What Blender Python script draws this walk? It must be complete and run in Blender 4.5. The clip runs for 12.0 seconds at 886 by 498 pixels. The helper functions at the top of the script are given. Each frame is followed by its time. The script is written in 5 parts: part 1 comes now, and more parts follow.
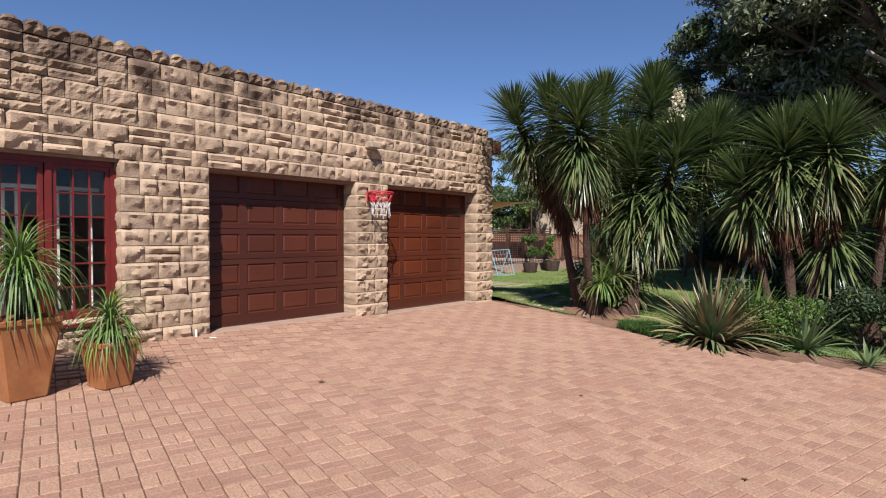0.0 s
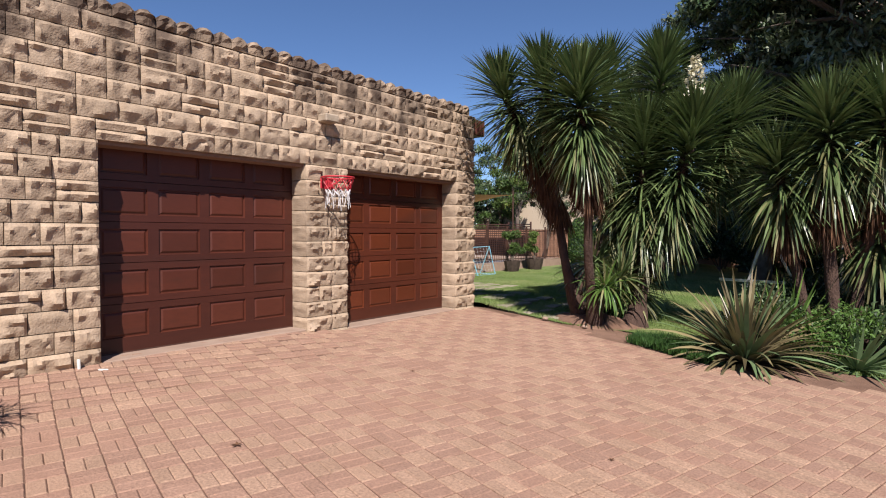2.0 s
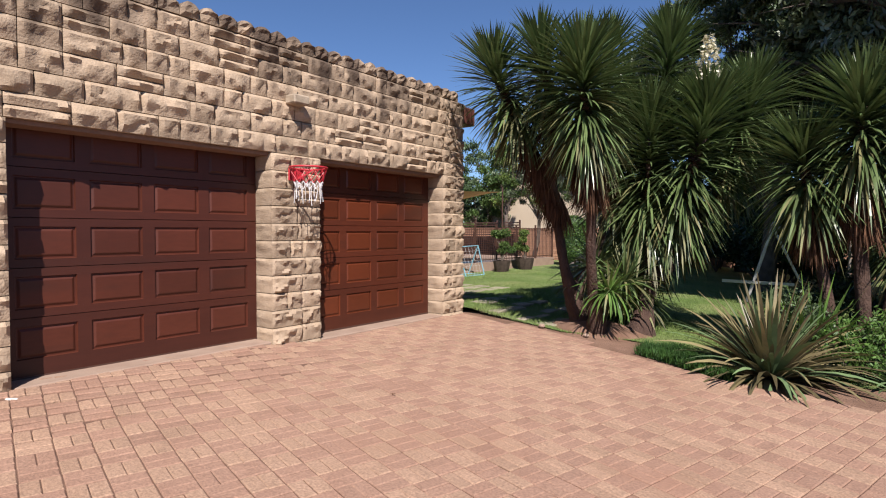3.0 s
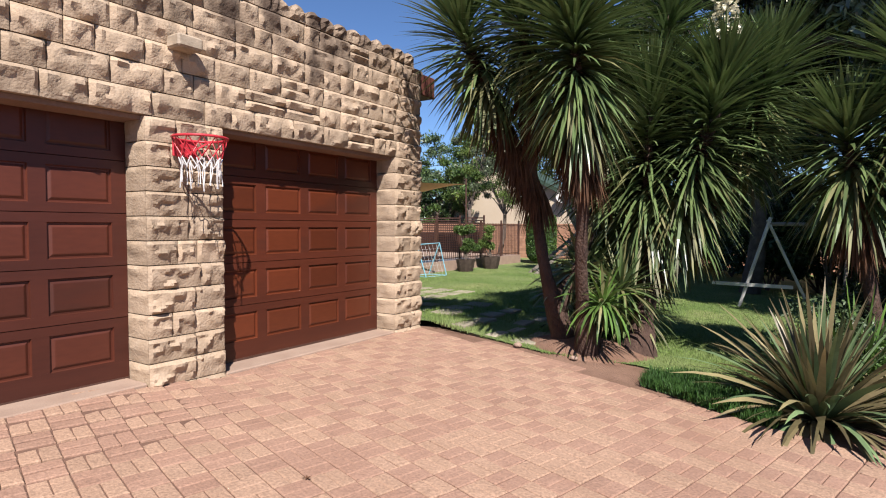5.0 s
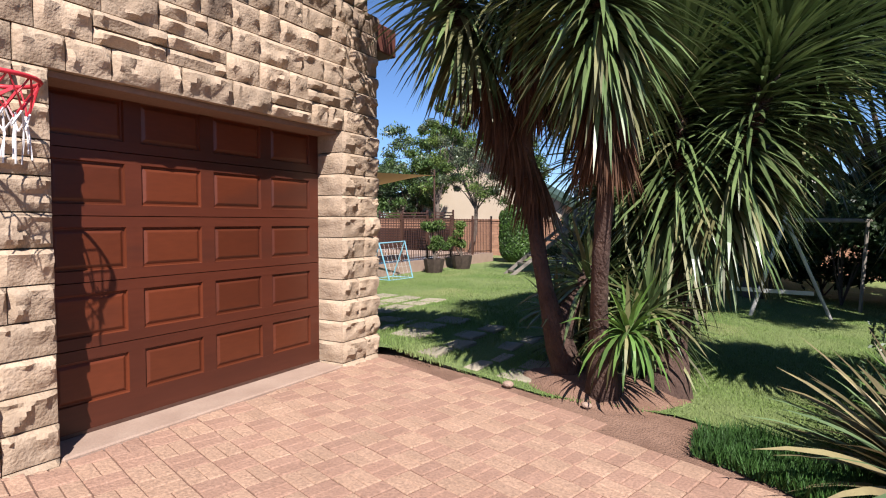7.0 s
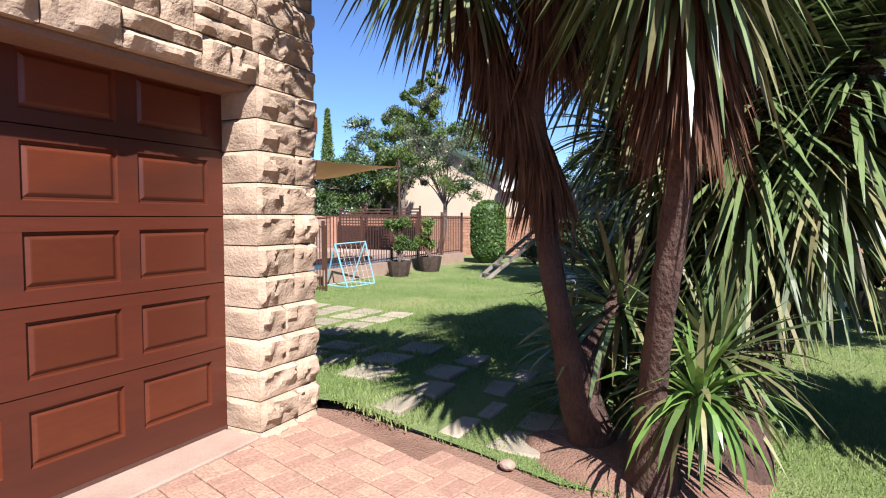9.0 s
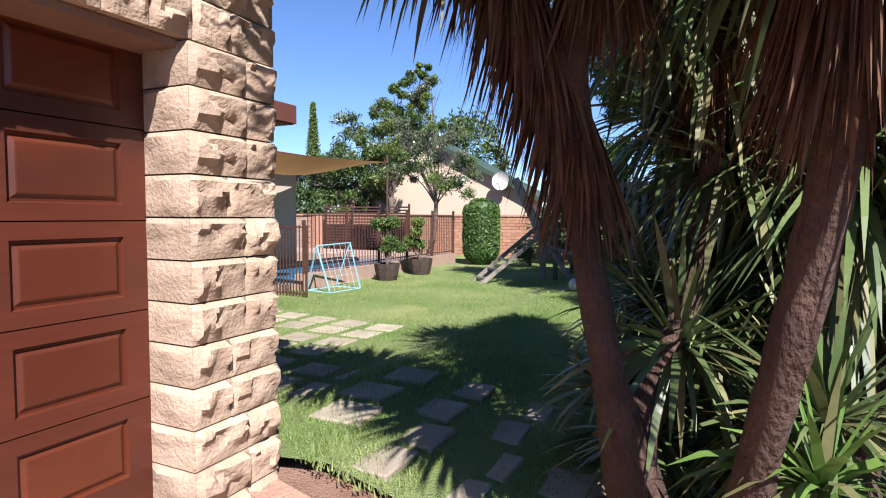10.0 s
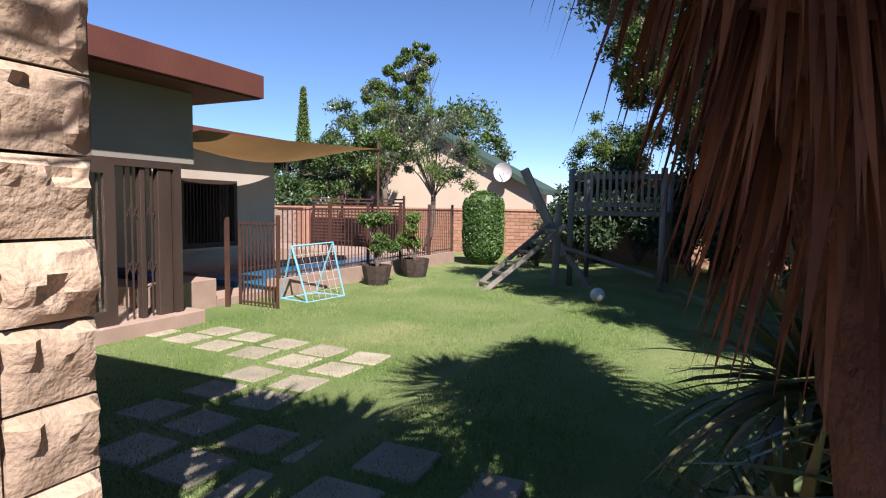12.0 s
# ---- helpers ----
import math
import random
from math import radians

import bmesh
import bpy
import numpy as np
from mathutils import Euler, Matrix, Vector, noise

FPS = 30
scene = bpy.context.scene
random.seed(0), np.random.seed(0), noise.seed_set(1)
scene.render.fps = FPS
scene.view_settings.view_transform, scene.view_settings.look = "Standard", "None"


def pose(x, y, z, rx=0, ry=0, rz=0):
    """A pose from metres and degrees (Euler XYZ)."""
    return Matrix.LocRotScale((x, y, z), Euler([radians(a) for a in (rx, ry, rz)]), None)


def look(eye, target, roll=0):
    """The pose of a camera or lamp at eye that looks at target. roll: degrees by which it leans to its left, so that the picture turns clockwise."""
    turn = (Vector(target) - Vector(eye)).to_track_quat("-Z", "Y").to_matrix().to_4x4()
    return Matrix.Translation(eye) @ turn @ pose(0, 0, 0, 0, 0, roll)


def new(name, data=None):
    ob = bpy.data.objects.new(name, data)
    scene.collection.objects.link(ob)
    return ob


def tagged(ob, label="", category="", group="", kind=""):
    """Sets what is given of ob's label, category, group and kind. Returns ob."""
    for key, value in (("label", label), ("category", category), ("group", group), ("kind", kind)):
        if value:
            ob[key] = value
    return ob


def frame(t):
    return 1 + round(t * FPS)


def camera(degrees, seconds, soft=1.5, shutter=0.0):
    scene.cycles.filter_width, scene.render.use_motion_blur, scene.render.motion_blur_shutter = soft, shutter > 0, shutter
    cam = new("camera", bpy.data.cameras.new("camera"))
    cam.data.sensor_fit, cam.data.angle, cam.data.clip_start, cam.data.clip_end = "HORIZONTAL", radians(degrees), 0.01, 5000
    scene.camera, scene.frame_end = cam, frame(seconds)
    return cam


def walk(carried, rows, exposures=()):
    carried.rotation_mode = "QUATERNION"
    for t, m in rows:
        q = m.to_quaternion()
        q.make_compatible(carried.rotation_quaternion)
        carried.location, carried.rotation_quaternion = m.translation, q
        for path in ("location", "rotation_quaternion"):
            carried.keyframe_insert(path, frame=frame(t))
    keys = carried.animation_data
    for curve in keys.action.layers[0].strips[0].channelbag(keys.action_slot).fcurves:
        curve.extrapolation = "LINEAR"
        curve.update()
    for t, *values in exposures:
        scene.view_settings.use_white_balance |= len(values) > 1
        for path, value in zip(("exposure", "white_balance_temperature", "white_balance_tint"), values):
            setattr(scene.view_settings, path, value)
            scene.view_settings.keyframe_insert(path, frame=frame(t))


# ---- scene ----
# ---------------- camera ----------------
cam = camera(76.0, 12.0, soft=1.1)
PATH = [
    (0.0, (1.526, 0.087, 1.252), (0.214, 1.596, 1.208), 0.13),
    (0.5, (1.253, 0.409, 1.248), (-0.044, 1.931, 1.202), 0.15),
    (1.0, (0.971, 0.731, 1.247), (-0.311, 2.266, 1.197), 0.12),
    (1.5, (0.717, 1.058, 1.251), (-0.549, 2.605, 1.197), 0.10),
    (2.0, (0.446, 1.374, 1.254), (-0.799, 2.939, 1.195), 0.10),
    (2.5, (0.185, 1.706, 1.252), (-1.041, 3.285, 1.189), 0.10),
    (3.0, (-0.088, 2.057, 1.252), (-1.295, 3.650, 1.188), 0.12),
    (5.0, (-0.985, 3.437, 1.256), (-2.083, 5.107, 1.177), 0.17),
    (5.5, (-1.199, 3.796, 1.259), (-2.267, 5.485, 1.179), 0.18),
    (6.0, (-1.431, 4.153, 1.264), (-2.476, 5.857, 1.180), 0.15),
    (6.5, (-1.661, 4.508, 1.273), (-2.686, 6.223, 1.179), 0.17),
    (7.0, (-1.907, 4.879, 1.287), (-2.904, 6.609, 1.190), 0.15),
    (9.0, (-2.719, 6.289, 1.311), (-3.611, 8.075, 1.201), 0.10),
    (9.5, (-2.957, 6.689, 1.332), (-3.828, 8.486, 1.216), 0.17),
    (10.0, (-3.177, 7.068, 1.346), (-4.032, 8.872, 1.228), 0.33),
    (10.5, (-3.376, 7.438, 1.361), (-4.222, 9.247, 1.239), 0.47),
    (11.0, (-3.577, 7.804, 1.378), (-4.417, 9.615, 1.246), 0.60),
    (11.5, (-3.730, 8.156, 1.398), (-4.572, 9.965, 1.259), 0.72),
    (12.0, (-3.883, 8.468, 1.416), (-4.725, 10.276, 1.268), 0.84),
]
walk(cam, [(t, look(eye, target, roll)) for t, eye, target, roll in PATH],
     [(0.0, 0.75, 6300, 17), (3.0, 0.82, 6250, 15), (5.0, 1.0, 6200, 14), (7.0, 1.14, 6100, 15), (9.0, 1.5, 5950, 18), (10.5, 1.5, 5950, 20), (11.5, 1.38, 6050, 20), (12.0, 1.32, 6100, 20)])

# ---------------- world and sun ----------------
SUN_WAY = Vector((-0.324, 0.345, -0.50)).normalized()
world = bpy.data.worlds.new("sky")
scene.world = world
world.use_nodes = True
wt = world.node_tree
sky = wt.nodes.new("ShaderNodeTexSky")
sky.sky_type = "NISHITA"
sky.sun_disc = False
sky.sun_elevation = math.asin(-SUN_WAY.z)
sky.sun_rotation = math.atan2(-SUN_WAY.x, -SUN_WAY.y)
sky.altitude = 1400
sky.air_density = 1.0
sky.dust_density = 0.05
sky.ozone_density = 7.0
wt.links.new(sky.outputs["Color"], wt.nodes["Background"].inputs["Color"])
wt.nodes["Background"].inputs["Strength"].default_value = 0.064
sun = new("sun", bpy.data.lights.new("sun", "SUN"))
sun.data.energy = 4.7
sun.data.angle = radians(0.5)
sun.data.color = (1.0, 0.93, 0.84)
sun.matrix_world = look((0, 0, 20), Vector((0, 0, 20)) + SUN_WAY)


# ---------------- materials ----------------
def material(name, color, rough=0.8, color2=None, scale=8.0, fine=60.0, bump=0.3, dist=0.01, metal=0.0, island=0.0,
             spec=0.35, stain=None, stain_scale=1.2, stretch=(1, 1, 1), obj_random=0.0, translucent=0.0, grit=0.35):
    """Two scales of variation, relief, and optional per-piece tint."""
    m = bpy.data.materials.new(name)
    m.use_nodes = True
    nt = m.node_tree
    b = nt.nodes["Principled BSDF"]
    N, L = nt.nodes.new, nt.links.new
    b.inputs["Roughness"].default_value = rough
    b.inputs["Metallic"].default_value = metal
    b.inputs["Specular IOR Level"].default_value = spec
    geo = N("ShaderNodeNewGeometry")
    mp = N("ShaderNodeMapping")
    mp.inputs["Scale"].default_value = stretch
    L(geo.outputs["Position"], mp.inputs["Vector"])

    def tex(s, detail=4.0):
        n = N("ShaderNodeTexNoise")
        n.inputs["Scale"].default_value = s
        n.inputs["Detail"].default_value = detail
        L(mp.outputs["Vector"], n.inputs["Vector"])
        return n

    def mix(fac, a, c, kind="MIX"):
        n = N("ShaderNodeMix")
        n.data_type = "RGBA"
        n.blend_type = kind
        for sock, v in ((n.inputs["Factor"], fac), (n.inputs["A"], a), (n.inputs["B"], c)):
            if hasattr(v, "is_linked"):
                L(v, sock)
            else:
                sock.default_value = v if isinstance(v, float) else (*v, 1)
        return n.outputs["Result"]

    def ramp(sock, lo, hi):
        n = N("ShaderNodeMapRange")
        n.inputs["From Min"].default_value, n.inputs["From Max"].default_value = lo, hi
        L(sock, n.inputs["Value"])
        return n.outputs["Result"]

    c2 = color2 or tuple(v * 0.6 for v in color)
    big = tex(scale)
    small = tex(fine, 5.0)
    col = mix(ramp(big.outputs["Fac"], 0.35, 0.68), color, c2)
    col = mix(ramp(small.outputs["Fac"], 0.3, 0.75), col, mix(grit, col, tuple(v * 0.45 for v in color)))
    if stain:
        st = tex(stain_scale, 6.0)
        col = mix(ramp(st.outputs["Fac"], 0.56, 0.72), col, stain)
    if island or obj_random:
        if obj_random:
            src = N("ShaderNodeObjectInfo").outputs["Random"]
            amount = obj_random
        else:
            src = geo.outputs["Random Per Island"]
            amount = island
        hsv = N("ShaderNodeHueSaturation")
        mr = N("ShaderNodeMapRange")
        mr.inputs["To Min"].default_value, mr.inputs["To Max"].default_value = 1 - amount, 1 + amount
        L(src, mr.inputs["Value"])
        L(mr.outputs["Result"], hsv.inputs["Value"])
        L(col, hsv.inputs["Color"])
        col = hsv.outputs["Color"]
    L(col, b.inputs["Base Color"])
    if bump:
        bp = N("ShaderNodeBump")
        bp.inputs["Strength"].default_value = bump
        bp.inputs["Distance"].default_value = dist
        add = N("ShaderNodeMath")
        L(big.outputs["Fac"], add.inputs[0])
        L(small.outputs["Fac"], add.inputs[1])
        L(add.outputs[0], bp.inputs["Height"])
        L(bp.outputs["Normal"], b.inputs["Normal"])
    if translucent:
        out = nt.nodes["Material Output"]
        tr = N("ShaderNodeBsdfTranslucent")
        L(col, tr.inputs["Color"])
        ms = N("ShaderNodeMixShader")
        ms.inputs[0].default_value = translucent
        L(b.outputs[0], ms.inputs[1])
        L(tr.outputs[0], ms.inputs[2])
        L(ms.outputs[0], out.inputs["Surface"])
    return m


def weathered_stone(name, color, color2, weathered):
    """Rock-faced sandstone; the upper courses carry dark lichen streaks."""
    m = material(name, color, 0.9, color2, 11.0, 55.0, 0.6, 0.013, obj_random=0.15, spec=0.2)
    nt = m.node_tree
    b = nt.nodes["Principled BSDF"]
    N, L = nt.nodes.new, nt.links.new
    old = b.inputs["Base Color"].links[0].from_socket
    geo = N("ShaderNodeNewGeometry")
    mp = N("ShaderNodeMapping")
    mp.inputs["Scale"].default_value = (1.6, 1.6, 0.55)
    L(geo.outputs["Position"], mp.inputs["Vector"])
    n = N("ShaderNodeTexNoise")
    n.inputs["Scale"].default_value = 2.2
    n.inputs["Detail"].default_value = 7
    L(mp.outputs["Vector"], n.inputs["Vector"])
    sep = N("ShaderNodeSeparateXYZ")
    L(geo.outputs["Position"], sep.inputs[0])
    hz = N("ShaderNodeMapRange")
    hz.inputs["From Min"].default_value, hz.inputs["From Max"].default_value = 2.3, 3.4
    hz.inputs["To Min"].default_value, hz.inputs["To Max"].default_value = -0.25, 0.2
    hz.clamp = True
    L(sep.outputs["Z"], hz.inputs["Value"])
    add = N("ShaderNodeMath")
    L(n.outputs["Fac"], add.inputs[0])
    L(hz.outputs["Result"], add.inputs[1])
    mr = N("ShaderNodeMapRange")
    mr.inputs["From Min"].default_value, mr.inputs["From Max"].default_value = 0.50, 0.68
    mr.inputs["To Max"].default_value = 0.85
    L(add.outputs[0], mr.inputs["Value"])
    mx = N("ShaderNodeMix")
    mx.data_type = "RGBA"
    L(mr.outputs["Result"], mx.inputs["Factor"])
    L(old, mx.inputs["A"])
    mx.inputs["B"].default_value = (*weathered, 1)
    L(mx.outputs["Result"], b.inputs["Base Color"])
    return m


def glass(name, color=(0.9, 0.95, 0.95), rough=0.03):
    m = bpy.data.materials.new(name)
    m.use_nodes = True
    b = m.node_tree.nodes["Principled BSDF"]
    b.inputs["Base Color"].default_value = (*color, 1)
    b.inputs["Transmission Weight"].default_value = 1.0
    b.inputs["Roughness"].default_value = rough
    b.inputs["IOR"].default_value = 1.3
    return m


STONE = weathered_stone("sandstone", (0.43, 0.327, 0.23), (0.365, 0.27, 0.182), (0.06, 0.04, 0.03))
MORTAR = material("mortar", (0.308, 0.224, 0.147), 0.95, scale=6, fine=90)
PLASTER = material("cream plaster", (0.465, 0.413, 0.33), 0.9, (0.413, 0.36, 0.285), 1.5, 70, 0.15, 0.004)
# Darker copy of the cream plaster; the eave's shade is in its colour.
SHADEPLASTER = material("shade-toned plaster", (0.27, 0.244, 0.203), 0.9, (0.232, 0.21, 0.173), 1.5, 70, 0.15, 0.004)
SOFFIT = material("reveal plaster", (0.252, 0.156, 0.108), 0.85, (0.216, 0.126, 0.084), 2.0, 50, 0.2, 0.004)
PAVER_A = material("light paver", (0.426, 0.273, 0.185), 0.9, (0.376, 0.238, 0.158), 3.0, 62.0, 0.9, 0.008, island=0.08, stain=(0.284, 0.17, 0.11), stain_scale=0.7, grit=0.85)
PAVER_B = material("pink paver", (0.359, 0.218, 0.152), 0.9, (0.318, 0.185, 0.127), 3.0, 62.0, 0.9, 0.008, island=0.08, stain=(0.274, 0.155, 0.104), stain_scale=0.7, grit=0.7)
BED = material("paving sand", (0.168, 0.0945, 0.063), 0.95, (0.126, 0.07, 0.049), 9.0, 140.0, 0.5, 0.006)
CONCRETE = material("pale concrete", (0.35, 0.252, 0.189), 0.9, (0.294, 0.203, 0.15), 4.0, 90.0, 0.4, 0.006)
SLAB = material("stepping slab", (0.345, 0.3, 0.217), 0.9, (0.27, 0.232, 0.165), 4.0, 90.0, 0.5, 0.008, obj_random=0.15)
SOIL = material("red soil", (0.252, 0.15, 0.101), 0.97, (0.175, 0.098, 0.063), 4.0, 70.0, 0.8, 0.03)
LAWN = material("mown lawn", (0.143, 0.217, 0.0533), 0.95, (0.23, 0.287, 0.0984), 0.9, 85.0, 1.0, 0.04, stain=(0.279, 0.295, 0.115), stain_scale=0.6)
BLADE = material("grass blade", (0.17, 0.264, 0.0595), 0.7, (0.255, 0.315, 0.111), 0.9, 30.0, 0.0, island=0.35, translucent=0.3)
DEEPGRASS = material("ground cover", (0.055, 0.13, 0.025), 0.6, (0.035, 0.085, 0.018), 4.0, 30.0, 0.0, island=0.4, translucent=0.25)
DOORWOOD = material("meranti door", (0.088, 0.021, 0.0095), 0.45, (0.062, 0.0155, 0.008), 2.2, 45.0, 0.15, 0.003, stretch=(1, 0.12, 1), spec=0.4, stain=(0.034, 0.0135, 0.0095), stain_scale=1.6, obj_random=0.15)
PANELWOOD = material("meranti panel", (0.118, 0.0275, 0.0095), 0.42, (0.084, 0.02, 0.0085), 1.6, 45.0, 0.12, 0.003, stretch=(1, 0.25, 1), spec=0.4, stain=(0.06, 0.0175, 0.0095), stain_scale=2.4, obj_random=0.2)
# Darker meranti pair for the first garage door.
DOORWOOD_DARK = material("darker meranti door", (0.072, 0.018, 0.0098), 0.48, (0.052, 0.014, 0.0085), 2.2, 45.0, 0.15, 0.003, stretch=(1, 0.12, 1), spec=0.4, stain=(0.034, 0.0135, 0.0095), stain_scale=1.6, obj_random=0.15)
PANELWOOD_DARK = material("darker meranti panel", (0.088, 0.0215, 0.0105), 0.48, (0.066, 0.017, 0.009), 1.6, 45.0, 0.12, 0.003, stretch=(1, 0.25, 1), spec=0.4, stain=(0.047, 0.0155, 0.0095), stain_scale=2.4, obj_random=0.18)
REDFRAME = material("red window frame", (0.152, 0.0176, 0.0144), 0.45, (0.104, 0.0144, 0.0112), 5.0, 50.0, 0.1, 0.002)
FASCIA = material("brown fascia", (0.122, 0.0432, 0.0288), 0.6, (0.101, 0.036, 0.0252), 2.0, 40.0, 0.1, 0.003)
DARKWOOD = material("dark stained wood", (0.06, 0.04, 0.03), 0.5, (0.042, 0.028, 0.022), 5.0, 60.0, 0.2, 0.004, stretch=(1, 1, 0.2))
GREYWOOD = material("weathered timber", (0.247, 0.217, 0.18), 0.85, (0.165, 0.143, 0.116), 6.0, 60.0, 0.4, 0.006, stretch=(1, 1, 0.25), obj_random=0.2)
IRON = material("brown painted iron", (0.085, 0.04, 0.028), 0.5, (0.06, 0.03, 0.02), 10.0, 80.0, 0.1, 0.002, spec=0.5)
BLUEMETAL = material("pale blue tube", (0.17, 0.4, 0.5), 0.4, (0.26, 0.46, 0.54), 9.0, 60.0, 0.05, 0.002, spec=0.5)
WHITEPAINT = material("white paint", (0.6, 0.584, 0.544), 0.6, (0.496, 0.48, 0.44), 7.0, 80.0, 0.1, 0.002)
TERRA = material("terracotta glaze", (0.323, 0.135, 0.0525), 0.35, (0.255, 0.0938, 0.0338), 3.0, 30.0, 0.12, 0.004, spec=0.5, stain=(0.375, 0.18, 0.075), stain_scale=3.0)
BRICK = material("salmon face brick", (0.413, 0.225, 0.143), 0.9, (0.345, 0.18, 0.112), 5.0, 80.0, 0.4, 0.006, obj_random=0.15)
BRICKJOIN = material("brick joint", (0.375, 0.27, 0.203), 0.95)
NEIGHBOUR = material("cream gable paint", (0.54, 0.45, 0.33), 0.9, (0.495, 0.405, 0.292), 0.8, 40.0, 0.1, 0.004)
GREENROOF = material("green roof sheet", (0.045, 0.075, 0.05), 0.6, (0.035, 0.06, 0.04), 2.0, 30.0, 0.1, 0.004)
SAIL = material("ochre shade cloth", (0.315, 0.18, 0.0675), 0.9, (0.285, 0.158, 0.06), 2.0, 200.0, 0.1, 0.002, translucent=0.35)
YLEAF = material("yucca leaf", (0.12, 0.165, 0.06), 0.33, (0.075, 0.12, 0.04), 3.0, 40.0, 0.0, island=0.4, spec=0.5, translucent=0.12)
YYOUNG = material("young yucca leaf", (0.14, 0.24, 0.045), 0.42, (0.09, 0.18, 0.04), 3.0, 40.0, 0.0, island=0.3, spec=0.5, translucent=0.2)
YPALE = material("ageing yucca leaf", (0.19, 0.18, 0.075), 0.55, (0.12, 0.13, 0.05), 4.0, 40.0, 0.0, island=0.45, spec=0.4, translucent=0.15)
YDEAD = material("dead yucca leaf", (0.132, 0.068, 0.036), 0.8, (0.076, 0.0368, 0.0216), 5.0, 40.0, 0.0, island=0.5, spec=0.2, translucent=0.1)
YTRUNK = material("yucca bark", (0.0975, 0.0585, 0.0423), 0.95, (0.0553, 0.0312, 0.0234), 9.0, 50.0, 1.0, 0.03, stretch=(1, 1, 0.5))
BARK = material("grey bark", (0.15, 0.12, 0.095), 0.95, (0.09, 0.07, 0.055), 7.0, 50.0, 0.9, 0.02)
PALEBARK = material("pale branch", (0.3, 0.27, 0.22), 0.9, (0.2, 0.17, 0.14), 7.0, 50.0, 0.5, 0.01)
FLAX = material("bronze flax leaf", (0.21, 0.18, 0.085), 0.42, (0.13, 0.1, 0.055), 3.0, 40.0, 0.0, island=0.5, spec=0.4, translucent=0.12)
AGAVE = material("pale agave leaf", (0.15, 0.22, 0.095), 0.55, (0.11, 0.17, 0.075), 3.0, 40.0, 0.0, island=0.25, spec=0.4, translucent=0.1)
LEAF_DARK = material("dark tree leaf", (0.085, 0.125, 0.055), 0.4, (0.05, 0.085, 0.034), 0.8, 20.0, 0.0, island=0.5, spec=0.4, translucent=0.15)
LEAF_GREY = material("grey-green tree leaf", (0.15, 0.18, 0.105), 0.32, (0.095, 0.125, 0.06), 0.8, 20.0, 0.0, island=0.5, spec=0.6, translucent=0.2)
# Leaf green darkened so that its colour carries the deep shade under trees.
LEAF_SHADE = material("shade-darkened green hedge leaf", (0.045, 0.075, 0.03), 0.5, (0.03, 0.055, 0.022), 0.8, 20.0, 0.0, island=0.5, spec=0.3, translucent=0.08)
LEAF_MID = material("tree leaf", (0.085, 0.14, 0.03), 0.55, (0.05, 0.1, 0.025), 0.8, 20.0, 0.0, island=0.45, spec=0.35, translucent=0.25)
LEAF_LIGHT = material("light tree leaf", (0.15, 0.21, 0.045), 0.55, (0.09, 0.15, 0.035), 0.8, 20.0, 0.0, island=0.4, spec=0.35, translucent=0.3)
SHRUB = material("shrub leaf", (0.09, 0.17, 0.03), 0.5, (0.05, 0.11, 0.022), 2.0, 20.0, 0.0, island=0.4, spec=0.4, translucent=0.2)
PETAL = material("cream petal", (0.78, 0.74, 0.56), 0.7, (0.7, 0.65, 0.45), 9.0, 60.0, 0.0, translucent=0.3)
NETWHITE = material("white net cord", (0.78, 0.76, 0.74), 0.8)
NETDARK = material("dark net cord", (0.12, 0.06, 0.05), 0.8)
HOOPRED = material("red hoop paint", (0.55, 0.035, 0.05), 0.4, (0.42, 0.03, 0.04), 12.0, 60.0, 0.1, 0.002)
WICKER = material("basket pot", (0.068, 0.048, 0.036), 0.9, (0.04, 0.028, 0.0208), 12.0, 60.0, 0.8, 0.02)
# Near-black base colour stands in for the unlit rooms behind the glass.
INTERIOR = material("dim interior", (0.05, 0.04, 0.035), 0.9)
BLIND = material("pale curtain", (0.62, 0.6, 0.56), 0.9)
TAN = material("lamp housing", (0.45, 0.36, 0.26), 0.6)
GLASS = glass("window glass")
WATER = material("pool water", (0.03, 0.16, 0.30), 0.04, (0.04, 0.2, 0.36), 3.0, 12.0, 0.25, 0.03, spec=0.5)
POOLBLUE = material("blue pool cover", (0.05, 0.12, 0.34), 0.5, (0.04, 0.1, 0.28), 4.0, 30.0, 0.2, 0.01)


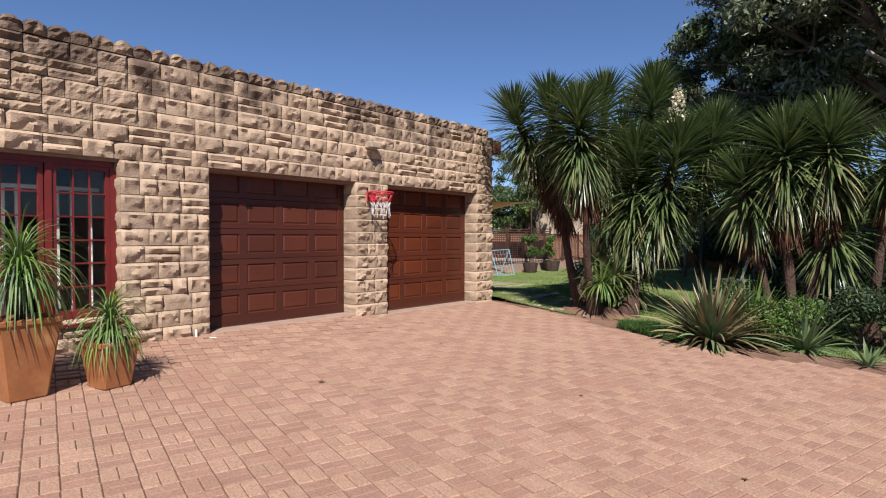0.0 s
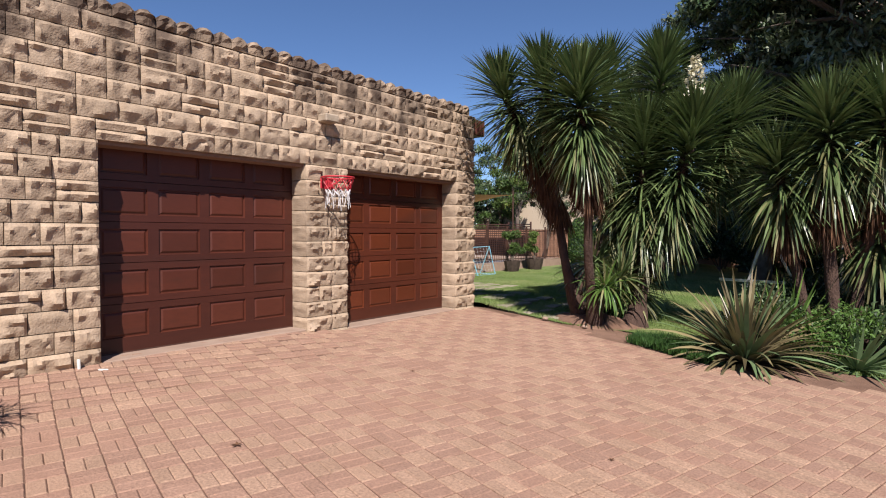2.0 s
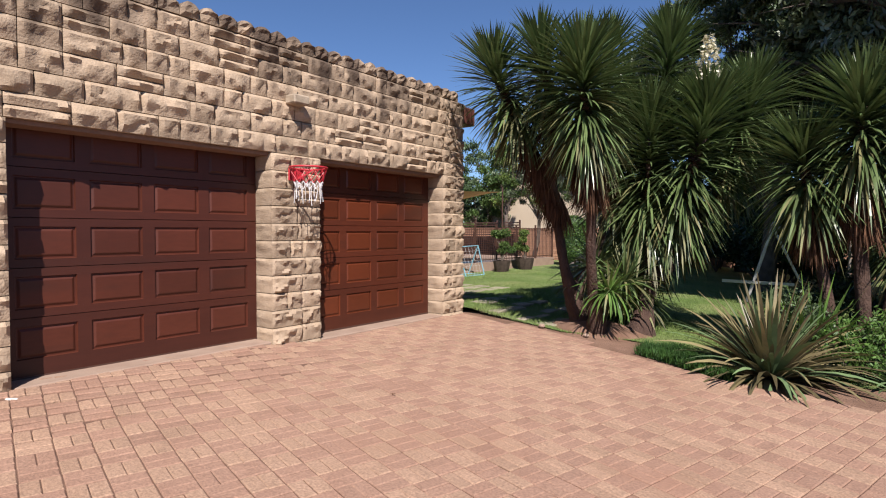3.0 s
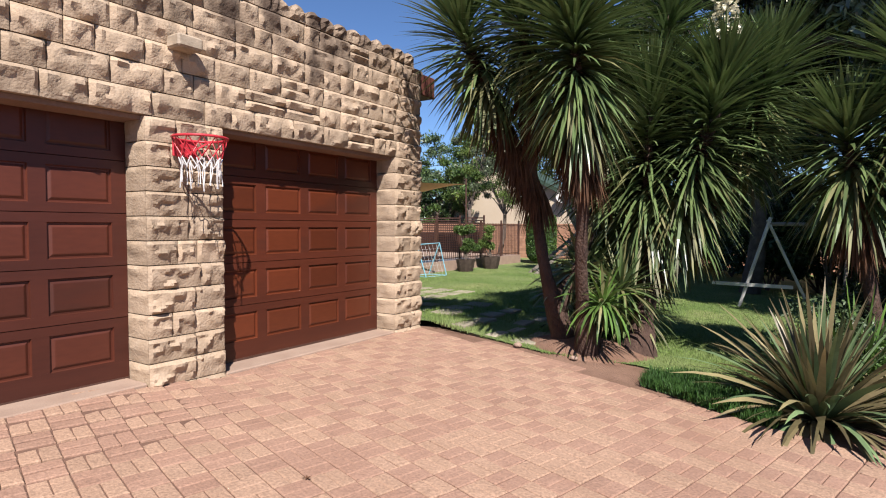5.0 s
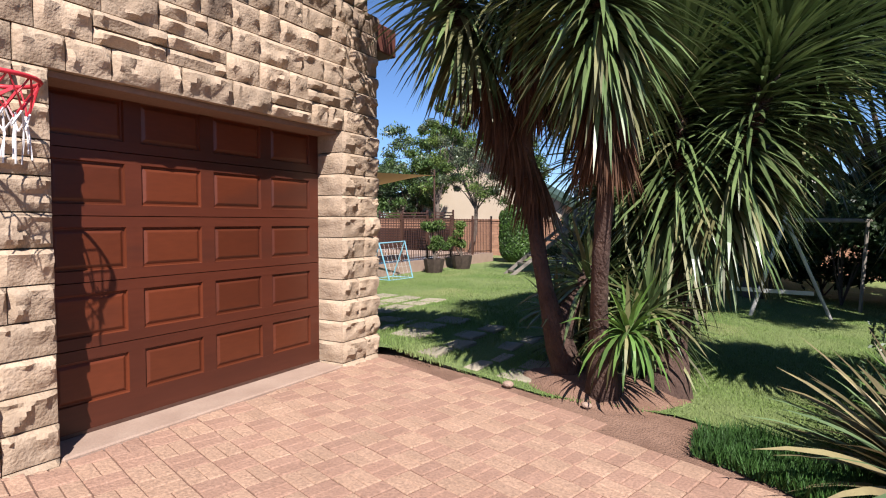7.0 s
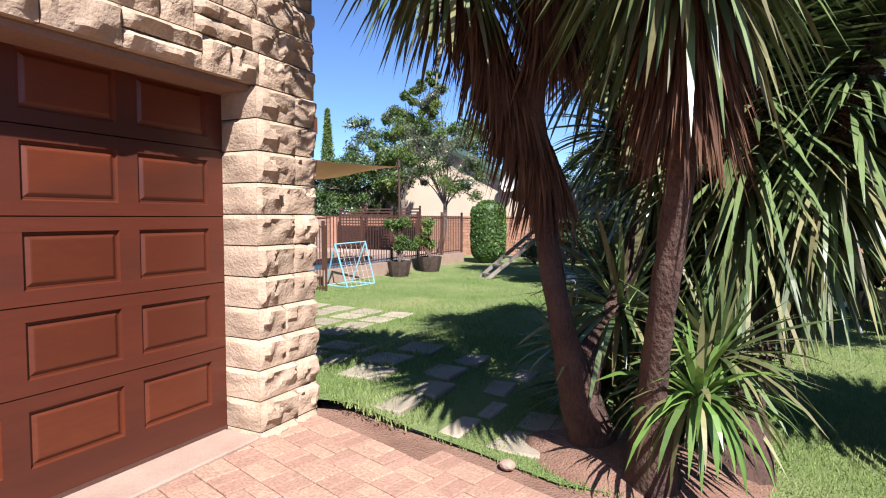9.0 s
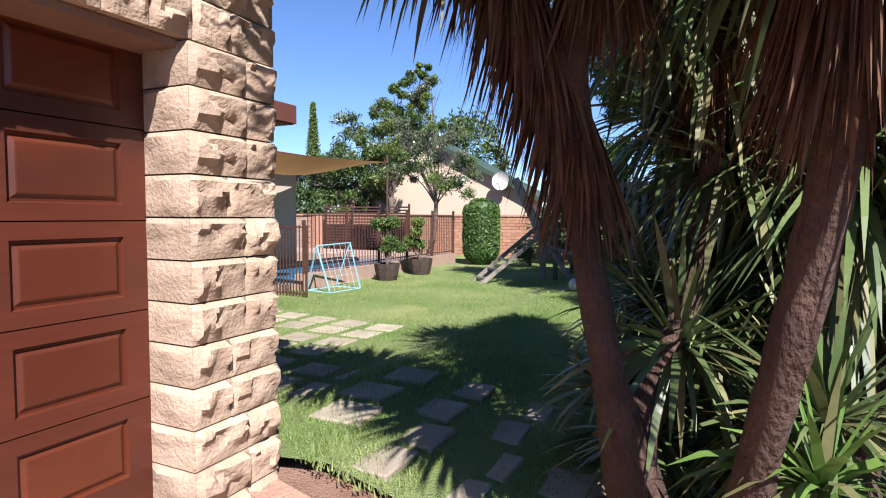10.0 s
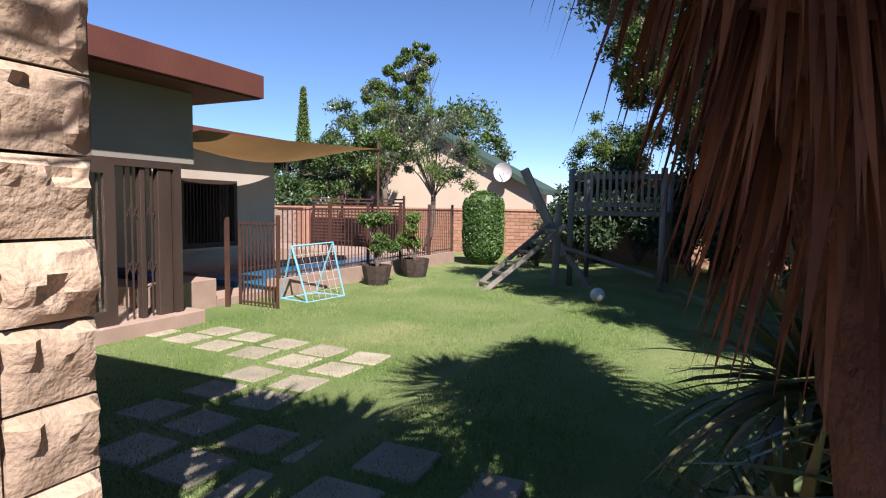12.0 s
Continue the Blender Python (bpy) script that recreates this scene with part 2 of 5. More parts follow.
# ---------------- mesh helpers ----------------
class Shape:
    """Collects plain geometry for one mesh."""

    def __init__(self):
        self.v, self.f = [], []

    def add(self, vs, fs):
        k = len(self.v)
        self.v += [tuple(p) for p in vs]
        self.f += [tuple(i + k for i in f) for f in fs]
        return self

    def box(self, x0, x1, y0, y1, z0, z1, b=0.0):
        """A box; b rounds its edges by a chamfer."""
        if b <= 0:
            vs = [(x, y, z) for z in (z0, z1) for y in (y0, y1) for x in (x0, x1)]
            return self.add(vs, [(0, 2, 3, 1), (4, 5, 7, 6), (0, 1, 5, 4), (2, 6, 7, 3), (0, 4, 6, 2), (1, 3, 7, 5)])
        bm = bmesh.new()
        bmesh.ops.create_cube(bm, size=1.0, matrix=Matrix.Translation(((x0 + x1) / 2, (y0 + y1) / 2, (z0 + z1) / 2)) @ Matrix.Diagonal((x1 - x0, y1 - y0, z1 - z0, 1)))
        bmesh.ops.bevel(bm, geom=bm.edges[:], offset=b, segments=1, affect="EDGES")
        return self.take(bm)

    def take(self, bm):
        bm.verts.index_update()
        self.add([v.co[:] for v in bm.verts], [[v.index for v in f.verts] for f in bm.faces])
        bm.free()
        return self

    def beam(self, a, c, w, h=None):
        """A square bar from a to c."""
        a, c = Vector(a), Vector(c)
        d = (c - a).normalized()
        side = d.cross(Vector((0, 0, 1)))
        side = side.normalized() if side.length > 1e-4 else Vector((1, 0, 0))
        up = side.cross(d)
        h = h or w
        vs = [p + side * (sx * w / 2) + up * (sy * h / 2) for p in (a, c) for sx, sy in ((-1, -1), (1, -1), (1, 1), (-1, 1))]
        return self.add(vs, [(3, 2, 1, 0), (4, 5, 6, 7), (0, 1, 5, 4), (1, 2, 6, 5), (2, 3, 7, 6), (3, 0, 4, 7)])

    def tube(self, pts, radii, n=8, rough=0.0, closed=False):
        pts = [Vector(p) for p in pts]
        if not hasattr(radii, "__len__"):
            radii = [radii] * len(pts)
        vs, fs = [], []
        m = len(pts)
        for i, p in enumerate(pts):
            if closed:
                d = pts[(i + 1) % m] - pts[i - 1]
            else:
                d = pts[min(i + 1, m - 1)] - pts[max(i - 1, 0)]
            q = d.to_track_quat("Z", "Y")
            for k in range(n):
                a = 2 * math.pi * k / n
                r = radii[i] * (1 + rough * random.uniform(-1, 1))
                vs.append(p + q @ Vector((r * math.cos(a), r * math.sin(a), 0)))
        for i in range(m if closed else m - 1):
            j = (i + 1) % m
            for k in range(n):
                l = (k + 1) % n
                fs.append((i * n + k, i * n + l, j * n + l, j * n + k))
        if not closed:
            fs += [tuple(range(n))[::-1], tuple((m - 1) * n + k for k in range(n))]
        return self.add(vs, fs)

    def blade(self, base, way, length, width, droop=0.5, rows=4, fold=0.0, side=None):
        """A strap leaf that tapers to a point and bends under its weight."""
        p, d = Vector(base), Vector(way).normalized()
        s = d.cross(Vector((0, 0, 1)))
        s = s.normalized() if s.length > 0.05 else Vector((1, 0, 0))
        if side is not None:
            s = (s + side).normalized()
        vs, step = [], length / rows
        prof = [0.75, 1.0, 0.85, 0.6, 0.4, 0.2]
        for i in range(rows):
            w = width * prof[min(int(i * 5 / rows), 5)] / 2
            vs += [p - s * w, p + s * w]
            p = p + d * step
            d = (d + Vector((0, 0, -droop / rows))).normalized()
        vs.append(p)
        fs = [(2 * i, 2 * i + 1, 2 * i + 3, 2 * i + 2) for i in range(rows - 1)]
        fs.append((2 * rows - 2, 2 * rows - 1, 2 * rows))
        return self.add(vs, fs)

    def mesh(self, name, mat, smooth=False):
        me = bpy.data.meshes.new(name)
        me.from_pydata([tuple(p) for p in self.v], [], self.f)
        for m in (mat if isinstance(mat, (list, tuple)) else (mat,)):
            me.materials.append(m)
        if smooth:
            me.polygons.foreach_set("use_smooth", [True] * len(me.polygons))
        me.update()
        return me


def part(name, shape, mat, parent=None, label="", smooth=False):
    ob = new(name, shape.mesh(name, mat, smooth) if isinstance(shape, Shape) else shape)
    if parent:
        ob.parent = parent
        ob.matrix_parent_inverse = parent.matrix_world.inverted()
    return tagged(ob, label) if label else ob


def thing(name, at, label, category, group="", kind=""):
    ob = new(name)
    ob.location = at
    ob.matrix_world = Matrix.Translation(at)
    ob.empty_display_size = 0.1
    return tagged(ob, label, category, group, kind)


def solid(name, shape, mat, label, category, kind="", smooth=False, group=""):
    return tagged(part(name, shape, mat, None, "", smooth), label, category, group, kind)


def gz(x, y=0.0):
    """Height of the ground: it falls gently away from the garage."""
    ramp = 0.085 * max(0.0, min(1.0, 1 - (x + 5.2) / 0.9)) * max(0.0, min(1.0, 6.5 - y))
    return -0.035 - 0.055 * max(0.0, min(x, 2.5) + 5.2) + (ramp if x > -5.7 else 0.0)


def rnd(a, b):
    return random.uniform(a, b)


def ball_dir():
    while True:
        v = Vector((rnd(-1, 1), rnd(-1, 1), rnd(-1, 1)))
        if 0.05 < v.length < 1:
            return v.normalized()


# ---------------- ground ----------------
EDGE = [(-5.2, 9.36), (-4.0, 9.24), (-3.3, 9.08), (-2.1, 8.68), (-1.27, 8.32), (-0.2, 8.4), (1.0, 8.74), (4.0, 9.3), (12.0, 11.0)]


def edge_y(x):
    """Where the paving ends and the garden begins."""
    for (a, ya), (c, yc) in zip(EDGE, EDGE[1:]):
        if x <= c:
            return ya + (yc - ya) * (x - a) / (c - a)
    return EDGE[-1][1]


def sheet(xs, ys, z_of):
    s = Shape()
    vs = [(x, y, z_of(x, y)) for y in ys for x in xs]
    n = len(xs)
    s.add(vs, [(j * n + i, j * n + i + 1, j * n + n + i + 1, j * n + n + i) for j in range(len(ys) - 1) for i in range(n - 1)])
    return s


xs = [-400, -120, -40, -20, -12, -8, -5.2, -4.9, -4.6, -4.3, -3, -1, 1, 2.5, 6, 12, 40, 120, 400]
ys = [-400, -120, -40, -15, -5, 0, 5.5, 5.75, 6.0, 6.25, 6.5, 8, 12, 18, 26, 40, 120, 400]
solid("ground", sheet(xs, ys, lambda x, y: gz(x, y) - 0.013), SOIL, "bare reddish soil ground spreading under the garden", "ground", "structure")

lawn = Shape()
lx = [-14.0 + 0.5 * i for i in range(48)]
rows_n = 14
for i, x in enumerate(lx):
    y0 = (edge_y(x) + 0.12 + 0.55 * max(0.0, min(1.0, (x + 3.4) / 1.0))) if x > -5.2 else 9.3
    for j in range(rows_n + 1):
        y = y0 + (26.0 - y0) * j / rows_n
        lawn.v.append((x, y, gz(x) + 0.004 + 0.012 * noise.noise((x * 0.7, y * 0.7, 0))))
for i in range(len(lx) - 1):
    for j in range(rows_n):
        a = i * (rows_n + 1) + j
        lawn.f.append((a, a + rows_n + 1, a + rows_n + 2, a + 1))
solid("lawn", lawn, LAWN, "short green mown lawn with yellowish dry patches", "lawn", "structure", True)

solid("paving_bed", sheet([-5.26, -5.2, -4.9, -4.6, -4.3, -3, -1, 1, 2.5, 6, 12], [-10, 0, 5.5, 5.75, 6.0, 6.25, 6.5, 8.2], lambda x, y: gz(x, y) - 0.009), BED, "sandy joint bed beneath the brick paving", "paving bed", "structure")


# ---------------- garage building ----------------
WX = -5.205
DOORX = -5.50
Y0, Y1 = -4.0, 9.35
TOP = 3.24
OPENINGS = [(0.55, 2.46, 0.34, 2.06), (3.47, 5.79, -1.0, 2.09), (6.465, 8.82, -1.0, 2.09)]
core = Shape()
CX = WX - 0.06
for a, c in ((Y0, 0.55), (2.46, 3.47), (5.83, 6.465), (8.86, Y1 - 0.05)):
    core.box(CX - 0.24, CX, a, c, -0.4, 2.09)
core.box(CX - 0.24, CX, 0.55, 2.46, -0.4, 0.34)
core.box(CX - 0.24, CX, 0.55, 2.46, 2.06, 2.09)
core.box(CX - 0.24, CX, Y0, Y1 - 0.05, 2.09, TOP)
wall = solid("wall_garage", core, MORTAR, "sandstone garage wall built of rough rock-faced blocks", "wall", "structure")
shell = Shape()
shell.box(-10.4, CX - 0.25, Y1 - 0.3, Y1 - 0.04, -0.4, 3.1)
shell.box(-10.4, CX - 0.25, Y0, Y0 + 0.25, -0.4, 3.1)
shell.box(-10.65, -10.4, Y0, Y1 - 0.04, -0.4, 3.1)
shell.box(-10.4, -5.56, 3.0, 3.15, -0.4, 3.1)
solid("wall_garage_rear", shell, PLASTER, "plain plastered side and rear garage walls", "wall", "structure")
solid("roof_garage", Shape().box(-10.65, CX - 0.25, Y0, Y1 - 0.04, 3.1, 3.2), CONCRETE, "flat garage roof slab behind the parapet", "roof", "structure")
solid("floor_garage", Shape().box(-10.4, DOORX - 0.06, Y0 + 0.25, Y1 - 0.3, -0.3, -0.02), CONCRETE, "concrete garage floor", "floor", "structure")
fb = Shape().box(-10.4, WX - 0.02, Y1 - 0.03, Y1 + 0.33, 2.93, 3.2, 0.012)
solid("eave_garage", fb, FASCIA, "brown painted eave box at the garage corner", "eave", "structure")
for k, (a, c, z0, z1) in enumerate(OPENINGS[1:]):
    solid("threshold_%d" % (k + 1), Shape().box(DOORX - 0.05, WX - 0.01, a + 0.01, c - 0.01, -0.2, -0.015 if k else 0.055, 0.01), CONCRETE, "worn pale concrete garage threshold", "threshold", "structure")
    solid("lintel_%d" % (k + 1), Shape().box(CX - 0.235, CX - 0.002, a + 0.002, c - 0.002, 2.055, 2.088), SOFFIT, "plastered reddish lintel soffit over the garage door", "lintel", "structure")


def rock(w, h, d, nu, nv, seed, proud=0.024, both=0):
    """One rock-faced block, front towards +x, origin at its lower near corner. both: -1 or 1 dresses that end too."""
    s = Shape()
    off = Vector((seed * 7.3, seed * 3.1, seed * 1.7))

    def bulge(u, v, W, k):
        e = min(u, 1 - u) * W
        g = min(v, 1 - v) * h
        edge = min(1.0, min(e, g) / 0.014)
        at = Vector((u * W * 5, v * h * 7, k)) + off
        n = noise.noise(at) * 0.6 + noise.noise(at * 2.6) * 0.45 + noise.noise(at * 6.1) * 0.25
        ragged = 0.4 + 0.6 * noise.noise(Vector((u * W * 6, k, 1.5)) + off) + 0.28 * noise.noise(Vector((u * W * 23, k, 2.5)) + off)
        chip = 1.0 if v >= ragged else 0.12 + 0.6 * (v / ragged) ** 1.5
        facet = 0.32 if noise.noise(at * 1.5 + Vector((3, 1, 7))) > 0.02 - 0.3 * (v - 0.5) else -0.32
        return edge * proud * (1.0 + n + facet) * chip

    m = 0.004
    for j in range(nv + 1):
        for i in range(nu + 1):
            u, v = i / nu, j / nv
            s.v.append((bulge(u, v, w, 0), m + u * (w - 2 * m), m + v * (h - 2 * m)))
    s.f += [(j * (nu + 1) + i, j * (nu + 1) + i + 1, (j + 1) * (nu + 1) + i + 1, (j + 1) * (nu + 1) + i) for j in range(nv) for i in range(nu)]
    ring = [i for i in range(nu + 1)] + [j * (nu + 1) + nu for j in range(1, nv + 1)]
    ring += [nv * (nu + 1) + i for i in range(nu - 1, -1, -1)] + [j * (nu + 1) for j in range(nv - 1, 0, -1)]
    k = len(s.v)
    s.v += [(-d, s.v[i][1], s.v[i][2]) for i in ring]
    n = len(ring)
    s.f += [(ring[(q + 1) % n], ring[q], k + q, k + (q + 1) % n) for q in range(n)]
    if both:
        y = m if both < 0 else w - m
        kk = len(s.v)
        nd = max(3, int(d / 0.06))
        for j in range(nv + 1):
            for i in range(nd + 1):
                u, v = i / nd, j / nv
                out = bulge(u, v, d, 9) * 0.55 + 0.002
                s.v.append((-d * (1 - u) - 0.001, y + both * out, m + v * (h - 2 * m)))
        f = [(kk + j * (nd + 1) + i, kk + j * (nd + 1) + i + 1, kk + (j + 1) * (nd + 1) + i + 1, kk + (j + 1) * (nd + 1) + i) for j in range(nv) for i in range(nd)]
        s.f += f if both < 0 else [q[::-1] for q in f]
    return s


COURSE = 0.19
rock_cache = {}


def rock_mesh(w, h, d, dense, both, variant):
    key = (round(w, 3), round(h, 3), d, dense, both, variant)
    if key not in rock_cache:
        nu = max(2, int(round(w / (0.024 if dense else 0.032))))
        nv = max(2, int(round(h / (0.024 if dense else 0.032))))
        rock_cache[key] = rock(w, h, d, nu, nv, len(rock_cache) + 1, 0.03, both).mesh("stone_block", STONE, True)
        rock_cache[key].set_sharp_from_angle(angle=radians(30))
    return rock_cache[key]


def split(y0, y1):
    """Random block lengths, on a 2.5 cm module, that fill the stretch."""
    out, y = [], y0
    while y1 - y > 0.62:
        w = random.choice((0.2, 0.25, 0.3, 0.35, 0.4, 0.45))
        out.append((y, y + w))
        y += w
    if y1 - y > 0.36:
        h = round((y1 - y) * random.choice((0.4, 0.6)), 3)
        out += [(y, y + h), (y + h, y1)]
    elif y1 - y > 0.01:
        out.append((y, y1))
    return out


blocks = []
SEE = -1.2
n_course = int(math.ceil((TOP + 0.19) / COURSE))
zc = 2.09 - 11 * COURSE - COURSE
course = 0
while zc < TOP - 0.1:
    zt = zc + COURSE
    ends = []
    cuts = [o for o in OPENINGS if zc + 0.05 < o[3] and zt > o[2] + 0.05]
    y = SEE
    for o in cuts:
        ends.append((y, o[0], 0 if y == SEE else -1))
        y = o[1]
    ends.append((y, Y1, 0 if y == SEE else -1))
    for a, c, first in ends:
        runs = split(a, c)
        for q, (ya, yb) in enumerate(runs):
            corner = -1 if (first and q == 0) else (1 if (abs(yb - Y1) < 0.01) else 0)
            deep = 0.285 if corner else 0.07
            r = random.random()
            if not corner and yb - ya > 0.3 and r < 0.2:
                blocks.append((ya, yb, zc, zc + COURSE / 2, 0.07, 0))
                blocks.append((ya, yb, zc + COURSE / 2, zt, 0.07, 0))
            elif corner == 1 and a > 8 and r < 0.35 and yb - ya > 0.3:
                blocks.append((ya, yb, zc, zt, deep, corner))
            else:
                blocks.append((ya, yb, zc, zt, deep, corner))
    zc = zt
    course += 1
cap_z = zc


def pot_shape(w0, w1, h):
    """A square tapered planter with a rolled rim and a hollow top."""
    s = Shape()
    rings = [(w0 / 2 - 0.01, 0.0), (w0 / 2, 0.01), (w1 / 2 * 0.985, h - 0.05), (w1 / 2 + 0.012, h - 0.04), (w1 / 2 + 0.014, h - 0.008), (w1 / 2, h), (w1 / 2 - 0.03, h), (w1 / 2 - 0.04, h - 0.06)]
    for r, z in rings:
        c = min(0.02, r * 0.15)
        s.v += [(r, -r + c, z), (r, r - c, z), (r - c, r, z), (-r + c, r, z), (-r, r - c, z), (-r, -r + c, z), (-r + c, -r, z), (r - c, -r, z)]
    for j in range(len(rings) - 1):
        s.f += [(j * 8 + i, j * 8 + (i + 1) % 8, j * 8 + 8 + (i + 1) % 8, j * 8 + 8 + i) for i in range(8)]
    s.f.append(tuple(range(8))[::-1])
    return s


# garage doors
def panel_field(w, h):
    """A raised and fielded panel in its sunk frame, front towards +x."""
    s = Shape()
    prof = [(0.0, 0.0), (0.006, -0.016), (0.016, -0.016), (0.034, -0.006), (0.04, -0.005)]
    for inset, out in prof:
        s.v += [(out, inset, inset), (out, w - inset, inset), (out, w - inset, h - inset), (out, inset, h - inset)]
    for j in range(len(prof) - 1):
        s.f += [(j * 4 + i, j * 4 + (i + 1) % 4, j * 4 + 4 + (i + 1) % 4, j * 4 + 4 + i) for i in range(4)]
    k = (len(prof) - 1) * 4
    s.f.append((k, k + 1, k + 2, k + 3))
    return s


def garage_door(a, c, zb, wood, panelwood, label):
    w, rows, cols, H = c - a, 5, 4, 2.085 - zb
    d = thing("garage_door", (DOORX, (a + c) / 2, 0.0), label, "garage door", "pair of garage doors")
    pitch, ph, foot = 0.405, 0.265, 0.17 - zb * 0.4
    stile = 0.11
    pw = (w - stile * (cols + 1)) / cols
    pm = panel_field(pw, ph).mesh("panel", panelwood)
    for r in range(rows):
        p0 = zb + foot + r * pitch
        lo = zb if r == 0 else p0 - 0.07
        hi = zb + H if r == rows - 1 else p0 + pitch - 0.07
        s = Shape()
        s.box(DOORX - 0.045, DOORX - 0.02, a, c, lo + 0.002, hi - 0.002)
        s.box(DOORX - 0.02, DOORX, a, c, lo + 0.003, p0)
        s.box(DOORX - 0.02, DOORX, a, c, p0 + ph, hi - 0.003)
        for k in range(cols + 1):
            y = a + k * (stile + pw)
            s.box(DOORX - 0.02, DOORX - 0.0005, y, y + stile, p0, p0 + ph)
        sec = part("section", s, wood, d)
        for k in range(cols):
            p = part("panel", pm, None, sec)
            p.location = Vector((DOORX - 0.001, a + stile + k * (stile + pw), p0))
    part("bottom_seal", Shape().box(DOORX - 0.04, DOORX + 0.004, a, c, zb - 0.014, zb + 0.008), IRON, d, "black rubber bottom seal")
    return d


garage_door(3.47, 5.79, 0.06, DOORWOOD_DARK, PANELWOOD_DARK, "closed red-brown wooden sectional garage door with raised panels")
garage_door(6.465, 8.82, 0.0, DOORWOOD, PANELWOOD, "closed red-brown wooden sectional garage door with sunlit raised panels")

# window with small panes
win = thing("window_1", (WX - 0.1, 1.5, 0.34), "red timber cottage-pane window with white curtains behind", "window", kind="structure")
wx0 = WX - 0.17
s = Shape()
s.box(wx0 - 0.05, wx0 + 0.05, 0.55, 2.46, 0.34, 0.40).box(wx0 - 0.05, wx0 + 0.05, 0.55, 2.46, 2.0, 2.06)
for y in (0.55, 1.17, 1.79, 2.40):
    s.box(wx0 - 0.048, wx0 + 0.048, y, y + 0.06, 0.40, 2.0)
part("window_frame", s, REDFRAME, win)
part("window_sill", Shape().box(WX - 0.28, WX + 0.03, 0.5, 2.5, 0.30, 0.338, 0.006), REDFRAME, win)
for y in (0.61, 1.23, 1.85):
    cas = Shape()
    w = 0.55
    cas.box(wx0 - 0.02, wx0 + 0.03, y, y + 0.045, 0.40, 2.0).box(wx0 - 0.02, wx0 + 0.03, y + w - 0.045, y + w, 0.40, 2.0)
    cas.box(wx0 - 0.02, wx0 + 0.03, y + 0.045, y + w - 0.045, 0.40, 0.46).box(wx0 - 0.02, wx0 + 0.03, y + 0.045, y + w - 0.045, 1.95, 2.0)
    sash = part("casement", cas, REDFRAME, win)
    bars = Shape()
    for k in (1, 2):
        yy = y + 0.045 + (w - 0.09) * k / 3
        bars.box(wx0 + 0.0, wx0 + 0.022, yy - 0.008, yy + 0.008, 0.46, 1.95)
    for k in range(1, 6):
        zz = 0.46 + 1.49 * k / 6
        bars.box(wx0 + 0.001, wx0 + 0.023, y + 0.045, y + w - 0.045, zz - 0.008, zz + 0.008)
    part("glazing_bar", bars, REDFRAME, sash)
    pane = part("pane", Shape().box(wx0 + 0.004, wx0 + 0.008, y + 0.045, y + w - 0.045, 0.46, 1.95), GLASS, sash)
    pane.visible_shadow = False
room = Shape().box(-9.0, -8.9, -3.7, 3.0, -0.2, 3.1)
solid("partition", room, INTERIOR, "near-black backing wall behind the window, room dimness in its colour", "wall", "structure")
cur = thing("curtain", (WX - 0.5, 2.0, 0.4), "white hanging strip curtain behind the window panes", "curtain")
for y in (0.9, 1.06, 1.5, 1.62, 1.98, 2.12, 2.3):
    part("strip", Shape().box(WX - 0.52, WX - 0.50, y, y + 0.035, 0.42, 1.75), BLIND, cur)
part("rail", Shape().box(WX - 0.54, WX - 0.48, 0.6, 2.4, 1.75, 1.79), BLIND, cur)
part("support", Shape().box(WX - 0.53, WX - 0.49, 0.62, 0.66, 0.0, 1.75), BLIND, cur)

# wall lamp
lm = thing("wall_lamp", (WX, 6.0, 2.66), "tan box-shaped outdoor wall lamp", "wall lamp")
ls = Shape().box(WX + 0.0, WX + 0.17, 5.96, 6.17, 2.62, 2.72, 0.015)
part("housing", ls, TAN, lm)
part("bracket", Shape().box(WX - 0.03, WX + 0.004, 5.99, 6.14, 2.58, 2.76, 0.006), TAN, lm)

# basketball hoop
HY, HZ, HR = 6.09, 1.93, 0.20
hoop = thing("basketball_hoop", (WX, HY, HZ), "small red basketball hoop with white and dark net", "basketball hoop")
HX = WX + 0.03 + HR
ring = [(HX + HR * math.cos(a), HY + HR * math.sin(a), HZ) for a in [2 * math.pi * k / 28 for k in range(28)]]
part("rim", Shape().tube(ring, 0.011, 6, closed=True), HOOPRED, hoop, smooth=True)
part("mount_plate", Shape().box(WX + 0.01, WX + 0.03, HY - 0.1, HY + 0.1, HZ - 0.13, HZ + 0.01, 0.004), HOOPRED, hoop)
br = Shape()
br.beam((WX + 0.02, HY, HZ - 0.12), (WX + 0.12, HY - 0.15, HZ - 0.005), 0.014).beam((WX + 0.02, HY, HZ - 0.12), (WX + 0.12, HY + 0.15, HZ - 0.005), 0.014)
part("brace", br, HOOPRED, hoop)
net_r, net_w, net_d = Shape(), Shape(), Shape()
NS = 12
lev = [(HR, 0.0), (HR * 0.88, -0.08), (HR * 0.78, -0.15), (HR * 0.7, -0.22)]


def net_pt(l, k):
    r, dz = lev[l]
    a = 2 * math.pi * (k + 0.5 * (l % 2)) / NS
    return (HX + r * math.cos(a), HY + r * math.sin(a), HZ + dz + rnd(-0.006, 0.006))


